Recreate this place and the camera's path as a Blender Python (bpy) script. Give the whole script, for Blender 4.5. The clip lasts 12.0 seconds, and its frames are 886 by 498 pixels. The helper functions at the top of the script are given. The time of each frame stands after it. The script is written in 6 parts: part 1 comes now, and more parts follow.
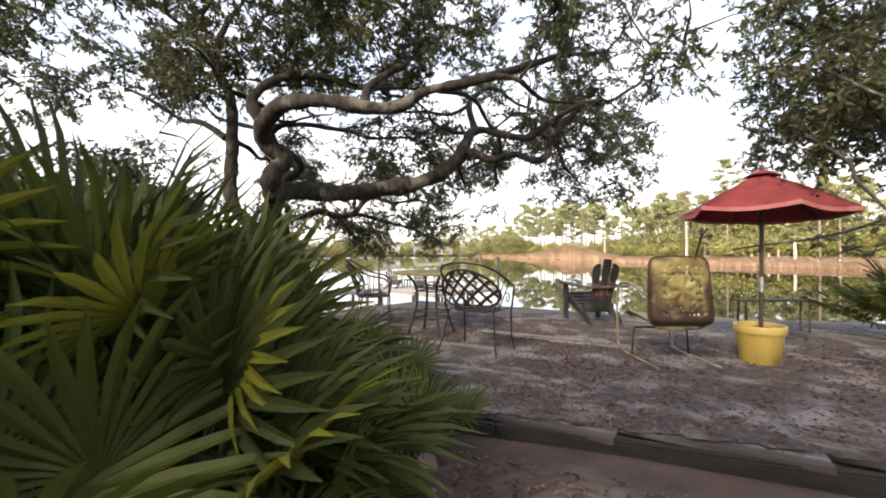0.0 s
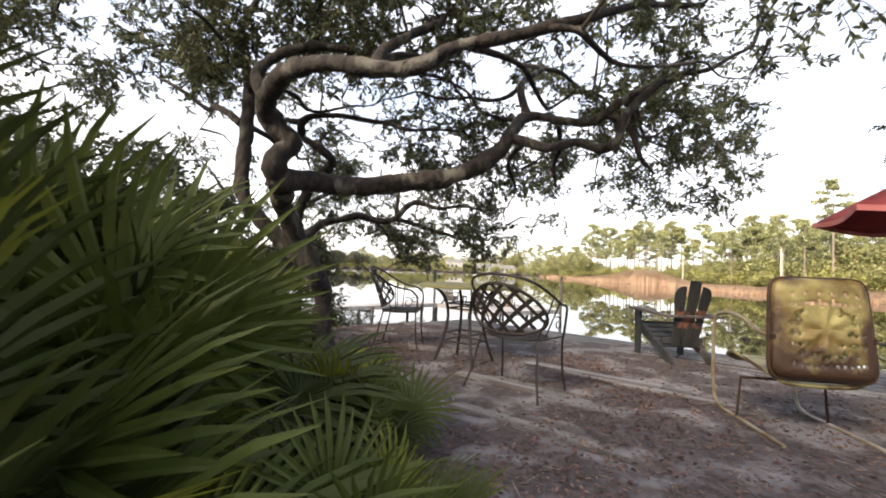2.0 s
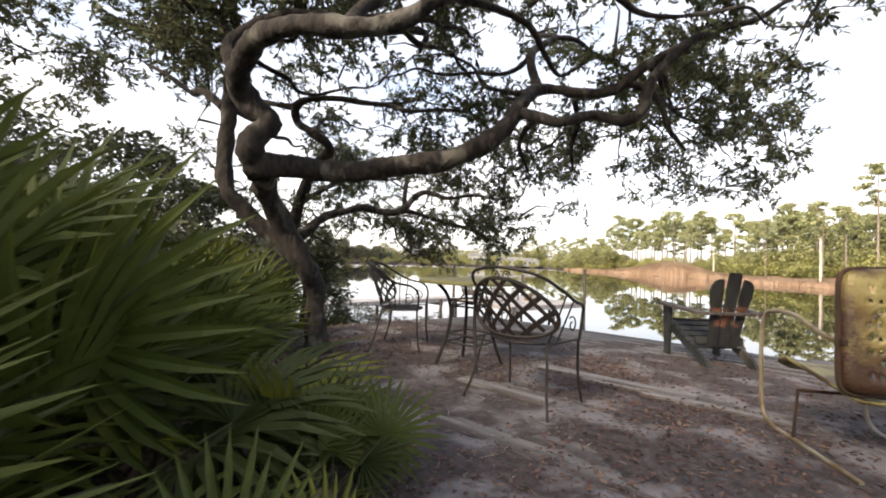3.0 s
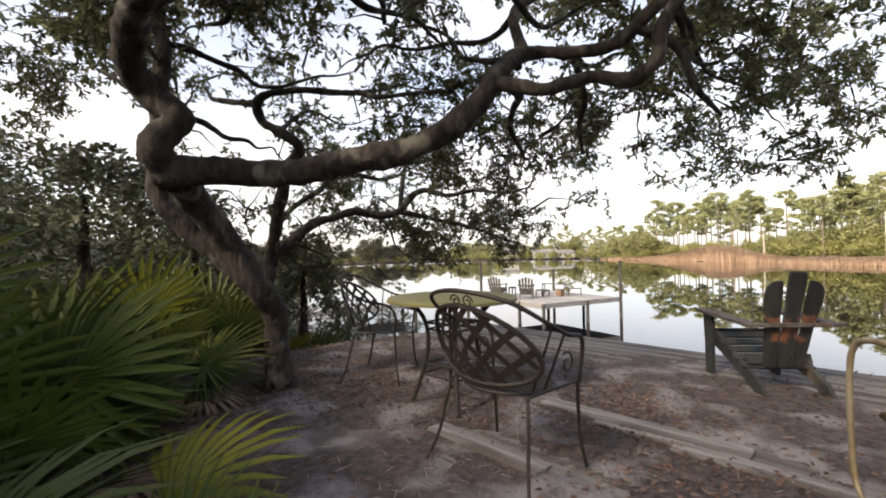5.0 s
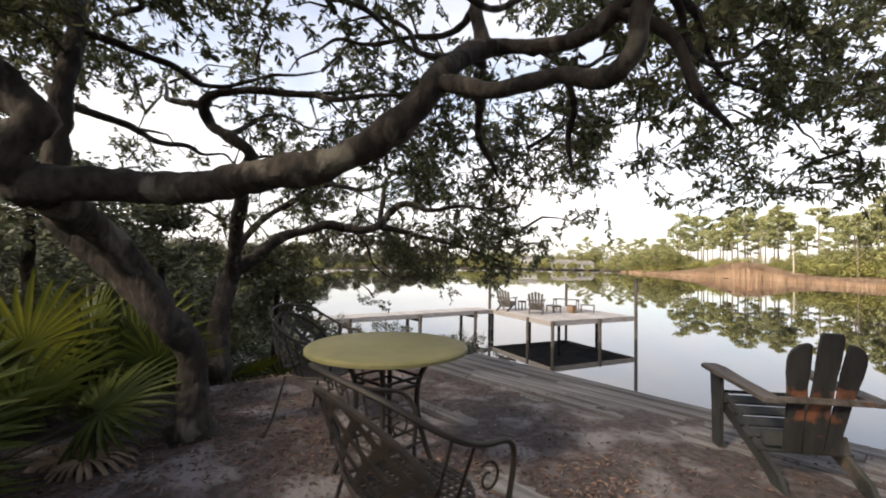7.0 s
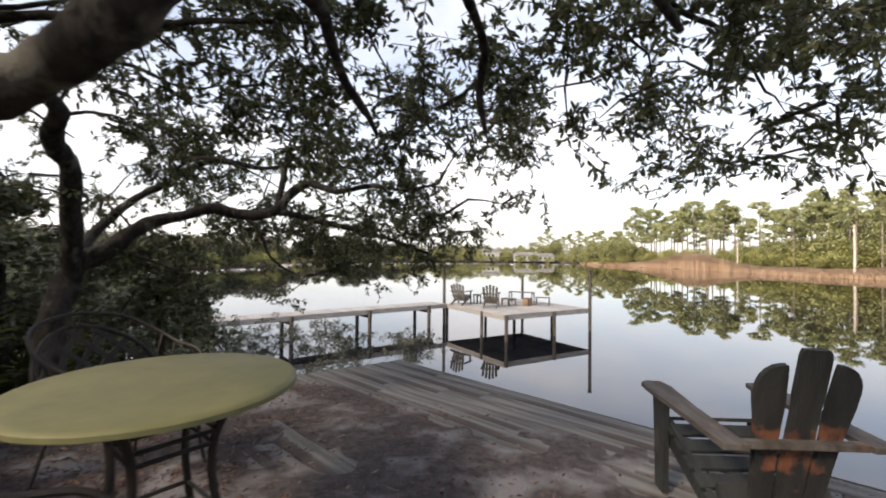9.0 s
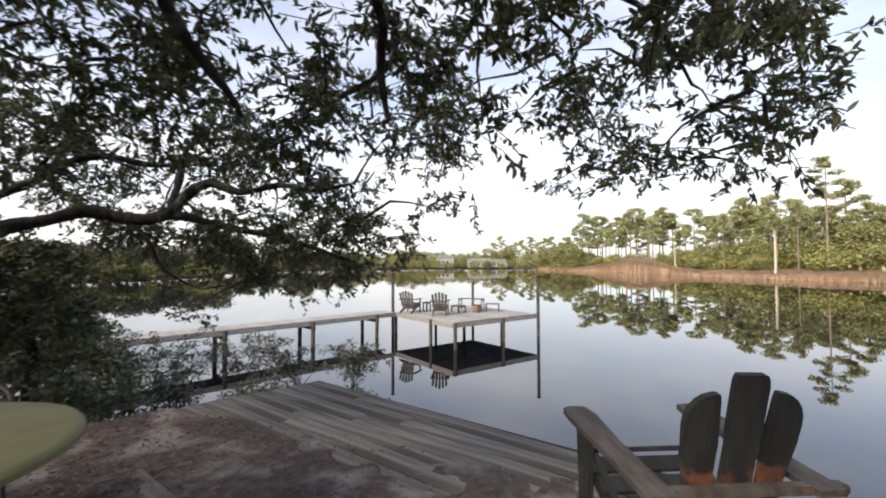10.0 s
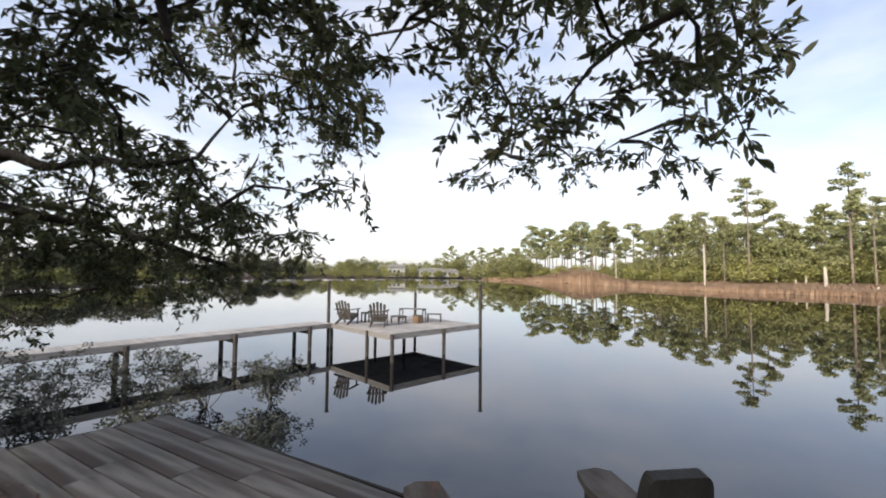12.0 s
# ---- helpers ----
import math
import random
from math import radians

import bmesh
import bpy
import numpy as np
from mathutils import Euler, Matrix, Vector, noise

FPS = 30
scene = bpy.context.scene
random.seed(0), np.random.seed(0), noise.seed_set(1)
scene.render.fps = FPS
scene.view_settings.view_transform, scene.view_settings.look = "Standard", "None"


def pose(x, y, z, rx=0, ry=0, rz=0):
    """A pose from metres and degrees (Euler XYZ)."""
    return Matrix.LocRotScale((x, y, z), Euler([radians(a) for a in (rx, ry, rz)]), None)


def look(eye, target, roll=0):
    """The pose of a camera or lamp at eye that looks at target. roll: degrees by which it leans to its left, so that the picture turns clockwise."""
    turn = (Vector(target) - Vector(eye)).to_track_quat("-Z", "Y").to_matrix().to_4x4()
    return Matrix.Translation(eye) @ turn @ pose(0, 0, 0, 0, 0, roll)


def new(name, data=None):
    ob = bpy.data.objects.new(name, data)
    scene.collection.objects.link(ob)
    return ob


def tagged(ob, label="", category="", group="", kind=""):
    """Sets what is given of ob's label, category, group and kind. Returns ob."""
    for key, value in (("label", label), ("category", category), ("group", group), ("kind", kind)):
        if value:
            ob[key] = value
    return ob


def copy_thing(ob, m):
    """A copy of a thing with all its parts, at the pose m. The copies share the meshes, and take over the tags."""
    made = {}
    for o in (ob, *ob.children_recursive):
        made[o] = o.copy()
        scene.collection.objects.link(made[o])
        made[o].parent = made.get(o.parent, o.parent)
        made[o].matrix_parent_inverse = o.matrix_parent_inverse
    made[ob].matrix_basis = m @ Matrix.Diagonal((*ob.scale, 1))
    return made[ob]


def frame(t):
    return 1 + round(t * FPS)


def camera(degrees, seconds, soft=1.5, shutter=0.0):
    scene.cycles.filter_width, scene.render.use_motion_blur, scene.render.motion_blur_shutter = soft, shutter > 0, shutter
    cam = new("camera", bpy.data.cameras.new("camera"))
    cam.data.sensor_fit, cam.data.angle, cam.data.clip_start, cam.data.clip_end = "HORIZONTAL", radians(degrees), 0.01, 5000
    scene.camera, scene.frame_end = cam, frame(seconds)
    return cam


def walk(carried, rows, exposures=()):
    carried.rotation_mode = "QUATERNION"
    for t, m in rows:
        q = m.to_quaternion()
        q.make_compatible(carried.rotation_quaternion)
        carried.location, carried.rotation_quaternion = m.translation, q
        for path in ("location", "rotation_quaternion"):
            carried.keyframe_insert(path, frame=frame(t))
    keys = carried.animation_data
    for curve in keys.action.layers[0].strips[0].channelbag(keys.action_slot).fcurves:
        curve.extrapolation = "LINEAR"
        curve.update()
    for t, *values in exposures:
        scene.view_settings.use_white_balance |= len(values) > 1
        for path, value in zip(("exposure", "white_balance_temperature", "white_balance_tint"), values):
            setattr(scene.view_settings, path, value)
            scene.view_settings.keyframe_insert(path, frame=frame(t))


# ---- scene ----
cam = camera(92.9, 12.0, soft=1.9, shutter=0.4)
PATH = [
    (0, (1.389, 1.443, 1.053), (1.11, 3.423, 1.059), -0.1),
    (0.5, (1.439, 1.708, 1.048), (1.092, 3.677, 1.073), 0.4),
    (1, (1.465, 1.952, 1.022), (1.037, 3.905, 1.077), 1.1),
    (1.5, (1.502, 2.198, 0.993), (0.995, 4.132, 1.064), 2.0),
    (2, (1.512, 2.397, 0.969), (0.938, 4.311, 1.051), 2.4),
    (2.5, (1.528, 2.626, 0.96), (0.904, 4.525, 1.03), 2.4),
    (4.5, (1.724, 3.566, 1.058), (0.921, 5.397, 1.07), -1.1),
    (5, (1.752, 3.735, 1.095), (0.931, 5.558, 1.126), -1.1),
    (5.5, (1.816, 3.916, 1.144), (0.987, 5.735, 1.196), -0.7),
    (6, (1.878, 4.111, 1.237), (1.02, 5.917, 1.298), -0.0),
    (6.5, (1.922, 4.245, 1.258), (1.036, 6.036, 1.332), 0.4),
    (7, (1.957, 4.495, 1.295), (1.058, 6.28, 1.356), 0.9),
    (9, (2.107, 5.532, 1.28), (1.362, 7.388, 1.311), 0.5),
    (9.5, (2.172, 5.802, 1.28), (1.532, 7.696, 1.327), -0.1),
    (10, (2.268, 6.026, 1.288), (1.725, 7.949, 1.352), -0.2),
    (10.5, (2.341, 6.302, 1.251), (1.875, 8.245, 1.336), -0.8),
    (11, (2.407, 6.553, 1.224), (2.015, 8.511, 1.324), -0.9),
    (11.5, (2.509, 6.72, 1.248), (2.165, 8.688, 1.351), 0.1),
    (12, (2.6, 6.893, 1.237), (2.277, 8.863, 1.347), 0.4),
]
walk(cam, [(t, look(eye, target, roll)) for t, eye, target, roll in PATH],
     [(0, 1.25, 7650, 14), (1.5, 1.33, 7550, 14), (2.5, 1.21, 7550, 14), (4.5, 0.98, 7650, 14), (6.5, 0.84, 7700, 14), (9, 0.76, 7450, 13), (12, 0.47, 7050, 12)])
WATER_Z = -2.22

# ---- light ----
world = bpy.data.worlds.new("sky")
scene.world = world
world.use_nodes = True
SUN_EL, SUN_AZ = radians(34), radians(205)


def build_world():
    nt = world.node_tree
    nt.nodes.clear()
    out = nt.nodes.new("ShaderNodeOutputWorld")
    bg = nt.nodes.new("ShaderNodeBackground")
    sky = nt.nodes.new("ShaderNodeTexSky")
    sky.sky_type, sky.sun_disc = "NISHITA", False
    sky.sun_elevation, sky.sun_rotation = SUN_EL, SUN_AZ
    sky.air_density, sky.dust_density = 1.0, 2.0
    dim = nt.nodes.new("ShaderNodeMixRGB")
    dim.blend_type, dim.inputs[0].default_value = "MULTIPLY", 1.0
    dim.inputs[2].default_value = (1.62, 1.68, 1.82, 1)
    co = nt.nodes.new("ShaderNodeTexCoord")
    mp = nt.nodes.new("ShaderNodeMapping")
    mp.inputs["Scale"].default_value = (1.3, 1.3, 3.2)
    no = nt.nodes.new("ShaderNodeTexNoise")
    no.inputs["Scale"].default_value, no.inputs["Detail"].default_value = 1.6, 5
    no.inputs["Roughness"].default_value = 0.55
    ramp = nt.nodes.new("ShaderNodeValToRGB")
    ramp.color_ramp.elements[0].position, ramp.color_ramp.elements[1].position = 0.34, 0.66
    ramp.color_ramp.elements[0].color = (0.30, 0.30, 0.30, 1)
    ramp.color_ramp.elements[1].color = (0.97, 0.97, 0.97, 1)
    mix = nt.nodes.new("ShaderNodeMixRGB")
    mix.inputs[2].default_value = (9.1, 9.6, 10.7, 1)
    lk = nt.links.new
    lk(co.outputs["Generated"], mp.inputs[0]); lk(mp.outputs[0], no.inputs["Vector"])
    sep = nt.nodes.new("ShaderNodeSeparateXYZ")
    high = nt.nodes.new("ShaderNodeMapRange")
    high.inputs[1].default_value, high.inputs[2].default_value = 0.14, 0.5
    high.inputs[3].default_value, high.inputs[4].default_value = 1.0, 0.56
    thin = nt.nodes.new("ShaderNodeMath")
    thin.operation = "MULTIPLY"
    lk(co.outputs["Generated"], sep.inputs[0]); lk(sep.outputs[2], high.inputs[0])
    lk(no.outputs["Fac"], ramp.inputs[0]); lk(ramp.outputs[0], thin.inputs[0]); lk(high.outputs[0], thin.inputs[1])
    lk(thin.outputs[0], mix.inputs[0])
    lk(sky.outputs[0], dim.inputs[1]); lk(dim.outputs[0], mix.inputs[1]); lk(mix.outputs[0], bg.inputs[0])
    bg.inputs[1].default_value = 0.1
    lk(bg.outputs[0], out.inputs[0])


build_world()
sun_data = bpy.data.lights.new("sun", "SUN")
sun_data.energy, sun_data.angle, sun_data.color = 2.6, radians(9), (1.0, 0.91, 0.76)
sun = new("sun", sun_data)
sun.rotation_euler = (radians(90) - SUN_EL, 0, math.pi - SUN_AZ)


# ---- materials ----
def material(name, color, color2=None, scale=6.0, rough=0.7, metal=0.0, bump=0.0, bump_scale=40.0, stretch=(1, 1, 1),
             detail=6.0, lo=0.35, hi=0.65, third=None, third_scale=1.5, third_lo=0.5, third_hi=0.7, vary=0.0,
             translucent=0.0, coat=0.0, island=False):
    """A material with two scales of colour variation, an optional third colour in patches, and bump."""
    m = bpy.data.materials.new(name)
    m.use_nodes = True
    nt = m.node_tree
    b = nt.nodes["Principled BSDF"]
    b.inputs["Roughness"].default_value, b.inputs["Metallic"].default_value = rough, metal
    lk = nt.links.new
    co = nt.nodes.new("ShaderNodeTexCoord")
    mp = nt.nodes.new("ShaderNodeMapping")
    mp.inputs["Scale"].default_value = stretch
    lk(co.outputs["Object"], mp.inputs[0])

    def noise_fac(s, d, a, z):
        n = nt.nodes.new("ShaderNodeTexNoise")
        n.inputs["Scale"].default_value, n.inputs["Detail"].default_value = s, d
        lk(mp.outputs[0], n.inputs["Vector"])
        r = nt.nodes.new("ShaderNodeMapRange")
        r.inputs[1].default_value, r.inputs[2].default_value = a, z
        lk(n.outputs["Fac"], r.inputs[0])
        return r.outputs[0]

    def mixed(fac, a, c):
        x = nt.nodes.new("ShaderNodeMixRGB")
        lk(fac, x.inputs[0])
        for socket, value in ((x.inputs[1], a), (x.inputs[2], c)):
            if isinstance(value, tuple):
                socket.default_value = (*value, 1)
            else:
                lk(value, socket)
        return x.outputs[0]

    out = mixed(noise_fac(scale, detail, lo, hi), color, color2 or tuple(c * 0.7 for c in color))
    if third:
        out = mixed(noise_fac(third_scale, 5, third_lo, third_hi), out, third)
    if vary:
        if island:
            g = nt.nodes.new("ShaderNodeNewGeometry")
            rnd = g.outputs["Random Per Island"]
        else:
            g = nt.nodes.new("ShaderNodeObjectInfo")
            rnd = g.outputs["Random"]
        hs = nt.nodes.new("ShaderNodeHueSaturation")
        mr = nt.nodes.new("ShaderNodeMapRange")
        mr.inputs[3].default_value, mr.inputs[4].default_value = 1 - vary, 1 + vary
        lk(rnd, mr.inputs[0]); lk(mr.outputs[0], hs.inputs["Value"]); lk(out, hs.inputs["Color"])
        mh = nt.nodes.new("ShaderNodeMapRange")
        mh.inputs[3].default_value, mh.inputs[4].default_value = 0.5 - vary * 0.06, 0.5 + vary * 0.06
        lk(rnd, mh.inputs[0]); lk(mh.outputs[0], hs.inputs["Hue"])
        out = hs.outputs[0]
    lk(out, b.inputs["Base Color"])
    if bump:
        n = nt.nodes.new("ShaderNodeTexNoise")
        n.inputs["Scale"].default_value, n.inputs["Detail"].default_value = bump_scale, 8
        lk(mp.outputs[0], n.inputs["Vector"])
        bp = nt.nodes.new("ShaderNodeBump")
        bp.inputs["Strength"].default_value, bp.inputs["Distance"].default_value = bump, 0.02
        lk(n.outputs["Fac"], bp.inputs["Height"]); lk(bp.outputs[0], b.inputs["Normal"])
    if coat:
        b.inputs["Coat Weight"].default_value = coat
    if translucent:
        t = nt.nodes.new("ShaderNodeBsdfTranslucent")
        lk(out, t.inputs[0])
        ms = nt.nodes.new("ShaderNodeMixShader")
        ms.inputs[0].default_value = translucent
        lk(b.outputs[0], ms.inputs[1]); lk(t.outputs[0], ms.inputs[2])
        lk(ms.outputs[0], nt.nodes["Material Output"].inputs[0])
    return m


BARK = material("oak_bark", (0.042, 0.034, 0.029), (0.009, 0.008, 0.007), 16, 0.92, bump=1.0, bump_scale=30, stretch=(1, 1, 0.5),
                third=(0.115, 0.11, 0.095), third_scale=5.5, third_lo=0.56, third_hi=0.66)
TWIG = material("twig_bark", (0.05, 0.042, 0.036), (0.025, 0.021, 0.018), 12, 0.9)
OAK_LEAF = material("oak_leaf", (0.125, 0.135, 0.07), (0.08, 0.09, 0.048), 3, 0.40, vary=0.5, translucent=0.42, island=True)
# Lit copy of the palmetto leaf: light on the fronds painted as yellow.
PALM_LIT = material("palmetto_leaf_yellow_lit", (0.21, 0.22, 0.03), (0.09, 0.115, 0.02), 2.5, 0.55, vary=0.35, translucent=0.3, island=True)
# The yellow third patches paint highlights onto the blades.
PALM_LEAF = material("palmetto_leaf", (0.088, 0.115, 0.026), (0.042, 0.062, 0.015), 2.5, 0.5, vary=0.35, translucent=0.25,
                     third=(0.14, 0.15, 0.035), third_scale=2.6, third_lo=0.52, third_hi=0.72, island=True)
# Darker copy of the leaf, with shade among the fronds put into its colour.
PALM_SHADED = material("palmetto_leaf_painted_shade", (0.054, 0.07, 0.02), (0.028, 0.039, 0.012), 2.5, 0.55, vary=0.3, translucent=0.15,
                     island=True)
PALM_DEAD = material("dead_palmetto", (0.28, 0.21, 0.155), (0.12, 0.085, 0.062), 6, 0.85, vary=0.3, translucent=0.1, island=True)
for leafy in (PALM_LIT, PALM_LEAF, PALM_SHADED, OAK_LEAF):
    leafy.node_tree.nodes["Principled BSDF"].inputs["Specular IOR Level"].default_value = 0.2
PALM_STEM = material("palmetto_stem", (0.08, 0.09, 0.025), (0.04, 0.05, 0.016), 5, 0.6)
BOARD = material("weathered_board", (0.205, 0.2, 0.196), (0.10, 0.096, 0.095), 4.5, 0.88, bump=0.5, bump_scale=60,
                 stretch=(0.35, 4.5, 3), vary=0.14, third=(0.065, 0.052, 0.048), third_scale=1.3, third_lo=0.48, third_hi=0.62)
PALE_BOARD = material("bare_weathered_board", (0.27, 0.265, 0.265), (0.13, 0.125, 0.125), 4.5, 0.9, bump=0.5, bump_scale=60, stretch=(0.5, 4.5, 3),
                      third=(0.1, 0.085, 0.078), third_scale=1.4, third_lo=0.52, third_hi=0.64)
EARTH = material("leafy_earth", (0.095, 0.063, 0.05), (0.045, 0.03, 0.025), 2.4, 0.95, bump=0.9, bump_scale=30,
                 third=(0.2, 0.18, 0.155), third_scale=0.7, third_lo=0.55, third_hi=0.68)
DUFF = material("leaf_duff", (0.085, 0.069, 0.069), (0.036, 0.029, 0.029), 16, 0.95, bump=1.0, bump_scale=45,
                third=(0.2, 0.19, 0.198), third_scale=2.2, third_lo=0.50, third_hi=0.63)
LITTER = material("dry_leaves", (0.145, 0.085, 0.068), (0.06, 0.033, 0.028), 2, 0.8, vary=0.5, island=True)
STRAW = material("pale_straw", (0.33, 0.28, 0.235), (0.2, 0.155, 0.125), 2, 0.85, vary=0.3, island=True)
IRON = material("wrought_iron", (0.014, 0.013, 0.013), (0.028, 0.021, 0.017), 14, 0.6, metal=0.3, bump=0.15, bump_scale=90)
TABLETOP = material("olive_tabletop", (0.165, 0.16, 0.072), (0.13, 0.128, 0.056), 7, 0.55, bump=0.08, bump_scale=120,
                    third=(0.24, 0.23, 0.10), third_scale=2.2, third_lo=0.55, third_hi=0.75)
RUSTY = material("rusty_yellow_paint", (0.26, 0.235, 0.10), (0.08, 0.045, 0.015), 6.5, 0.55, metal=0.1, bump=0.3, bump_scale=60,
                 lo=0.42, hi=0.6, third=(0.05, 0.03, 0.014), third_scale=3.2, third_lo=0.54, third_hi=0.68)
RUST = material("rust", (0.06, 0.03, 0.016), (0.028, 0.017, 0.01), 9, 0.75, metal=0.2, bump=0.3)
PALE_TUBE = material("pale_tube", (0.42, 0.40, 0.35), (0.22, 0.17, 0.11), 8, 0.5, metal=0.3, bump=0.2)
YELLOW_TUBE = material("yellow_tube", (0.30, 0.27, 0.20), (0.15, 0.10, 0.04), 8, 0.5, metal=0.3, bump=0.2)
ADIRONDACK = material("worn_dark_wood", (0.03, 0.035, 0.036), (0.014, 0.016, 0.018), 5, 0.75, bump=0.4, bump_scale=50,
                      stretch=(3, 1, 0.6), third=(0.10, 0.085, 0.07), third_scale=2.1, third_lo=0.60, third_hi=0.72)
ARM_WOOD = material("worn_grey_wood", (0.115, 0.103, 0.095), (0.05, 0.04, 0.035), 6, 0.8, bump=0.4, bump_scale=50, stretch=(3, 0.8, 1),
                    third=(0.18, 0.075, 0.045), third_scale=2.6, third_lo=0.55, third_hi=0.68)
CANVAS = material("faded_red_canvas", (0.34, 0.062, 0.07), (0.24, 0.045, 0.052), 5, 0.85, bump=0.15, bump_scale=30, translucent=0.42)
VALANCE = material("red_canvas_hem", (0.5, 0.2, 0.19), (0.4, 0.12, 0.12), 5, 0.85, translucent=0.3)
POLE = material("dark_pole", (0.028, 0.02, 0.016), (0.05, 0.035, 0.025), 8, 0.45)
CHROME = material("steel_sleeve", (0.5, 0.5, 0.5), (0.4, 0.4, 0.4), 8, 0.3, metal=0.9)
POT = material("ochre_ceramic", (0.43, 0.33, 0.09), (0.34, 0.25, 0.065), 3.2, 0.45, bump=0.1, bump_scale=30,
               third=(0.22, 0.14, 0.05), third_scale=2.0, third_lo=0.58, third_hi=0.75)
# Near-black colour painting the shade inside the hole at the trunk foot.
WELL_SHADE = material("well_hole_shade", (0.012, 0.009, 0.008), (0.006, 0.005, 0.004), 30, 0.95, bump=1.0)
SOIL = material("soil", (0.08, 0.06, 0.045), (0.04, 0.03, 0.02), 30, 0.95, bump=1.0)
DOCK_WOOD = material("silvered_dock_wood", (0.36, 0.35, 0.34), (0.22, 0.21, 0.2), 4, 0.85, bump=0.3, bump_scale=40,
                     stretch=(0.5, 4, 3), vary=0.15)
POST_WOOD = material("dock_post_wood", (0.085, 0.075, 0.068), (0.035, 0.03, 0.027), 5, 0.85, bump=0.4, stretch=(4, 4, 0.6))
PINE_BARK = material("pine_bark", (0.31, 0.26, 0.215), (0.2, 0.16, 0.13), 2.0, 0.9)
# Far foliage: distance haze is put into these lightened leaf colours.
HAZED_NEEDLE = material("hazed_pine_needles", (0.42, 0.42, 0.2), (0.27, 0.295, 0.15), 0.9, 0.6, vary=0.35, translucent=0.2, island=True)
HAZED_SHRUB_LEAF = material("hazed_shrub_leaves", (0.34, 0.325, 0.11), (0.2, 0.21, 0.075), 0.35, 0.6, vary=0.35, translucent=0.2, island=True)
BANK_LEAF = material("bank_leaves", (0.105, 0.118, 0.06), (0.058, 0.068, 0.036), 0.8, 0.55, vary=0.4, translucent=0.15, island=True)
SHALLOWS_LEAF = material("shallows_leaves", (0.07, 0.076, 0.055), (0.035, 0.04, 0.03), 0.8, 0.55, vary=0.4, translucent=0.15, island=True)
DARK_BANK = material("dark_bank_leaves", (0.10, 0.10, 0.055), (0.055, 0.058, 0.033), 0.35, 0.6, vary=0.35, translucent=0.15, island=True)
# Broadleaf trees over the lake, their green paled to paint in the haze.
HAZED_OAK_LEAF = material("hazed_broadleaf_leaves", (0.33, 0.325, 0.14), (0.19, 0.205, 0.09), 0.35, 0.6, vary=0.35, translucent=0.2, island=True)
REED = material("marsh_grass", (0.64, 0.47, 0.34), (0.53, 0.375, 0.26), 0.12, 0.9, vary=0.08, translucent=0.35, island=True)
WHITE_POST = material("pale_dead_wood", (0.62, 0.58, 0.5), (0.45, 0.4, 0.33), 3, 0.8)
EDGE_WOOD = material("dark_edge_timber", (0.022, 0.018, 0.015), (0.009, 0.007, 0.006), 5, 0.9, bump=0.6, stretch=(1, 4, 4))
HOUSE_WALL = material("pale_house_wall", (0.42, 0.43, 0.41), (0.34, 0.35, 0.33), 0.5, 0.8)
HOUSE_ROOF = material("grey_roof", (0.3, 0.31, 0.31), (0.2, 0.2, 0.2), 0.8, 0.7)
DARK_GLASS = material("dark_window_glass", (0.03, 0.035, 0.04), None, 1, 0.1)
STEM = material("bare_pole_metal", (0.06, 0.055, 0.05), (0.1, 0.08, 0.06), 6, 0.6)


def water_material():
    m = bpy.data.materials.new("still_lake_water")
    m.use_nodes = True
    nt = m.node_tree
    b = nt.nodes["Principled BSDF"]
    b.inputs["Base Color"].default_value = (0.003, 0.004, 0.006, 1)
    b.inputs["Roughness"].default_value, b.inputs["IOR"].default_value = 0.012, 1.75
    co = nt.nodes.new("ShaderNodeTexCoord")
    mp = nt.nodes.new("ShaderNodeMapping")
    mp.inputs["Scale"].default_value = (0.35, 0.9, 1)
    n = nt.nodes.new("ShaderNodeTexNoise")
    n.inputs["Scale"].default_value, n.inputs["Detail"].default_value = 0.8, 4
    bp = nt.nodes.new("ShaderNodeBump")
    bp.inputs["Strength"].default_value, bp.inputs["Distance"].default_value = 0.05, 0.02
    lk = nt.links.new
    lk(co.outputs["Object"], mp.inputs[0]); lk(mp.outputs[0], n.inputs["Vector"])
    lk(n.outputs["Fac"], bp.inputs["Height"]); lk(bp.outputs[0], b.inputs["Normal"])
    return m


WATER = water_material()


# ---- mesh helpers ----
def empty(name, m=None):
    ob = new(name)
    if m is not None:
        ob.matrix_world = m
    return ob


def mesh_of(verts, faces, smooth=False, name="mesh"):
    me = bpy.data.meshes.new(name)
    me.from_pydata([tuple(v) for v in verts], [], faces)
    if smooth:
        me.polygons.foreach_set("use_smooth", [True] * len(me.polygons))
    me.update()
    return me


def quads_mesh(verts, faces, mat, name="mesh", smooth=False):
    """A mesh from numpy arrays of verts (n, 3) and faces (m, k), all of k corners."""
    me = bpy.data.meshes.new(name)
    verts, faces = np.asarray(verts, dtype=np.float32), np.asarray(faces, dtype=np.int32)
    k = faces.shape[1]
    me.vertices.add(len(verts))
    me.vertices.foreach_set("co", verts.ravel())
    me.loops.add(faces.size)
    me.loops.foreach_set("vertex_index", faces.ravel())
    me.polygons.add(len(faces))
    me.polygons.foreach_set("loop_start", np.arange(0, faces.size, k, dtype=np.int32))
    me.polygons.foreach_set("loop_total", np.full(len(faces), k, dtype=np.int32))
    if smooth:
        me.polygons.foreach_set("use_smooth", np.ones(len(faces), dtype=bool))
    me.update(calc_edges=True)
    me.materials.append(mat)
    return me


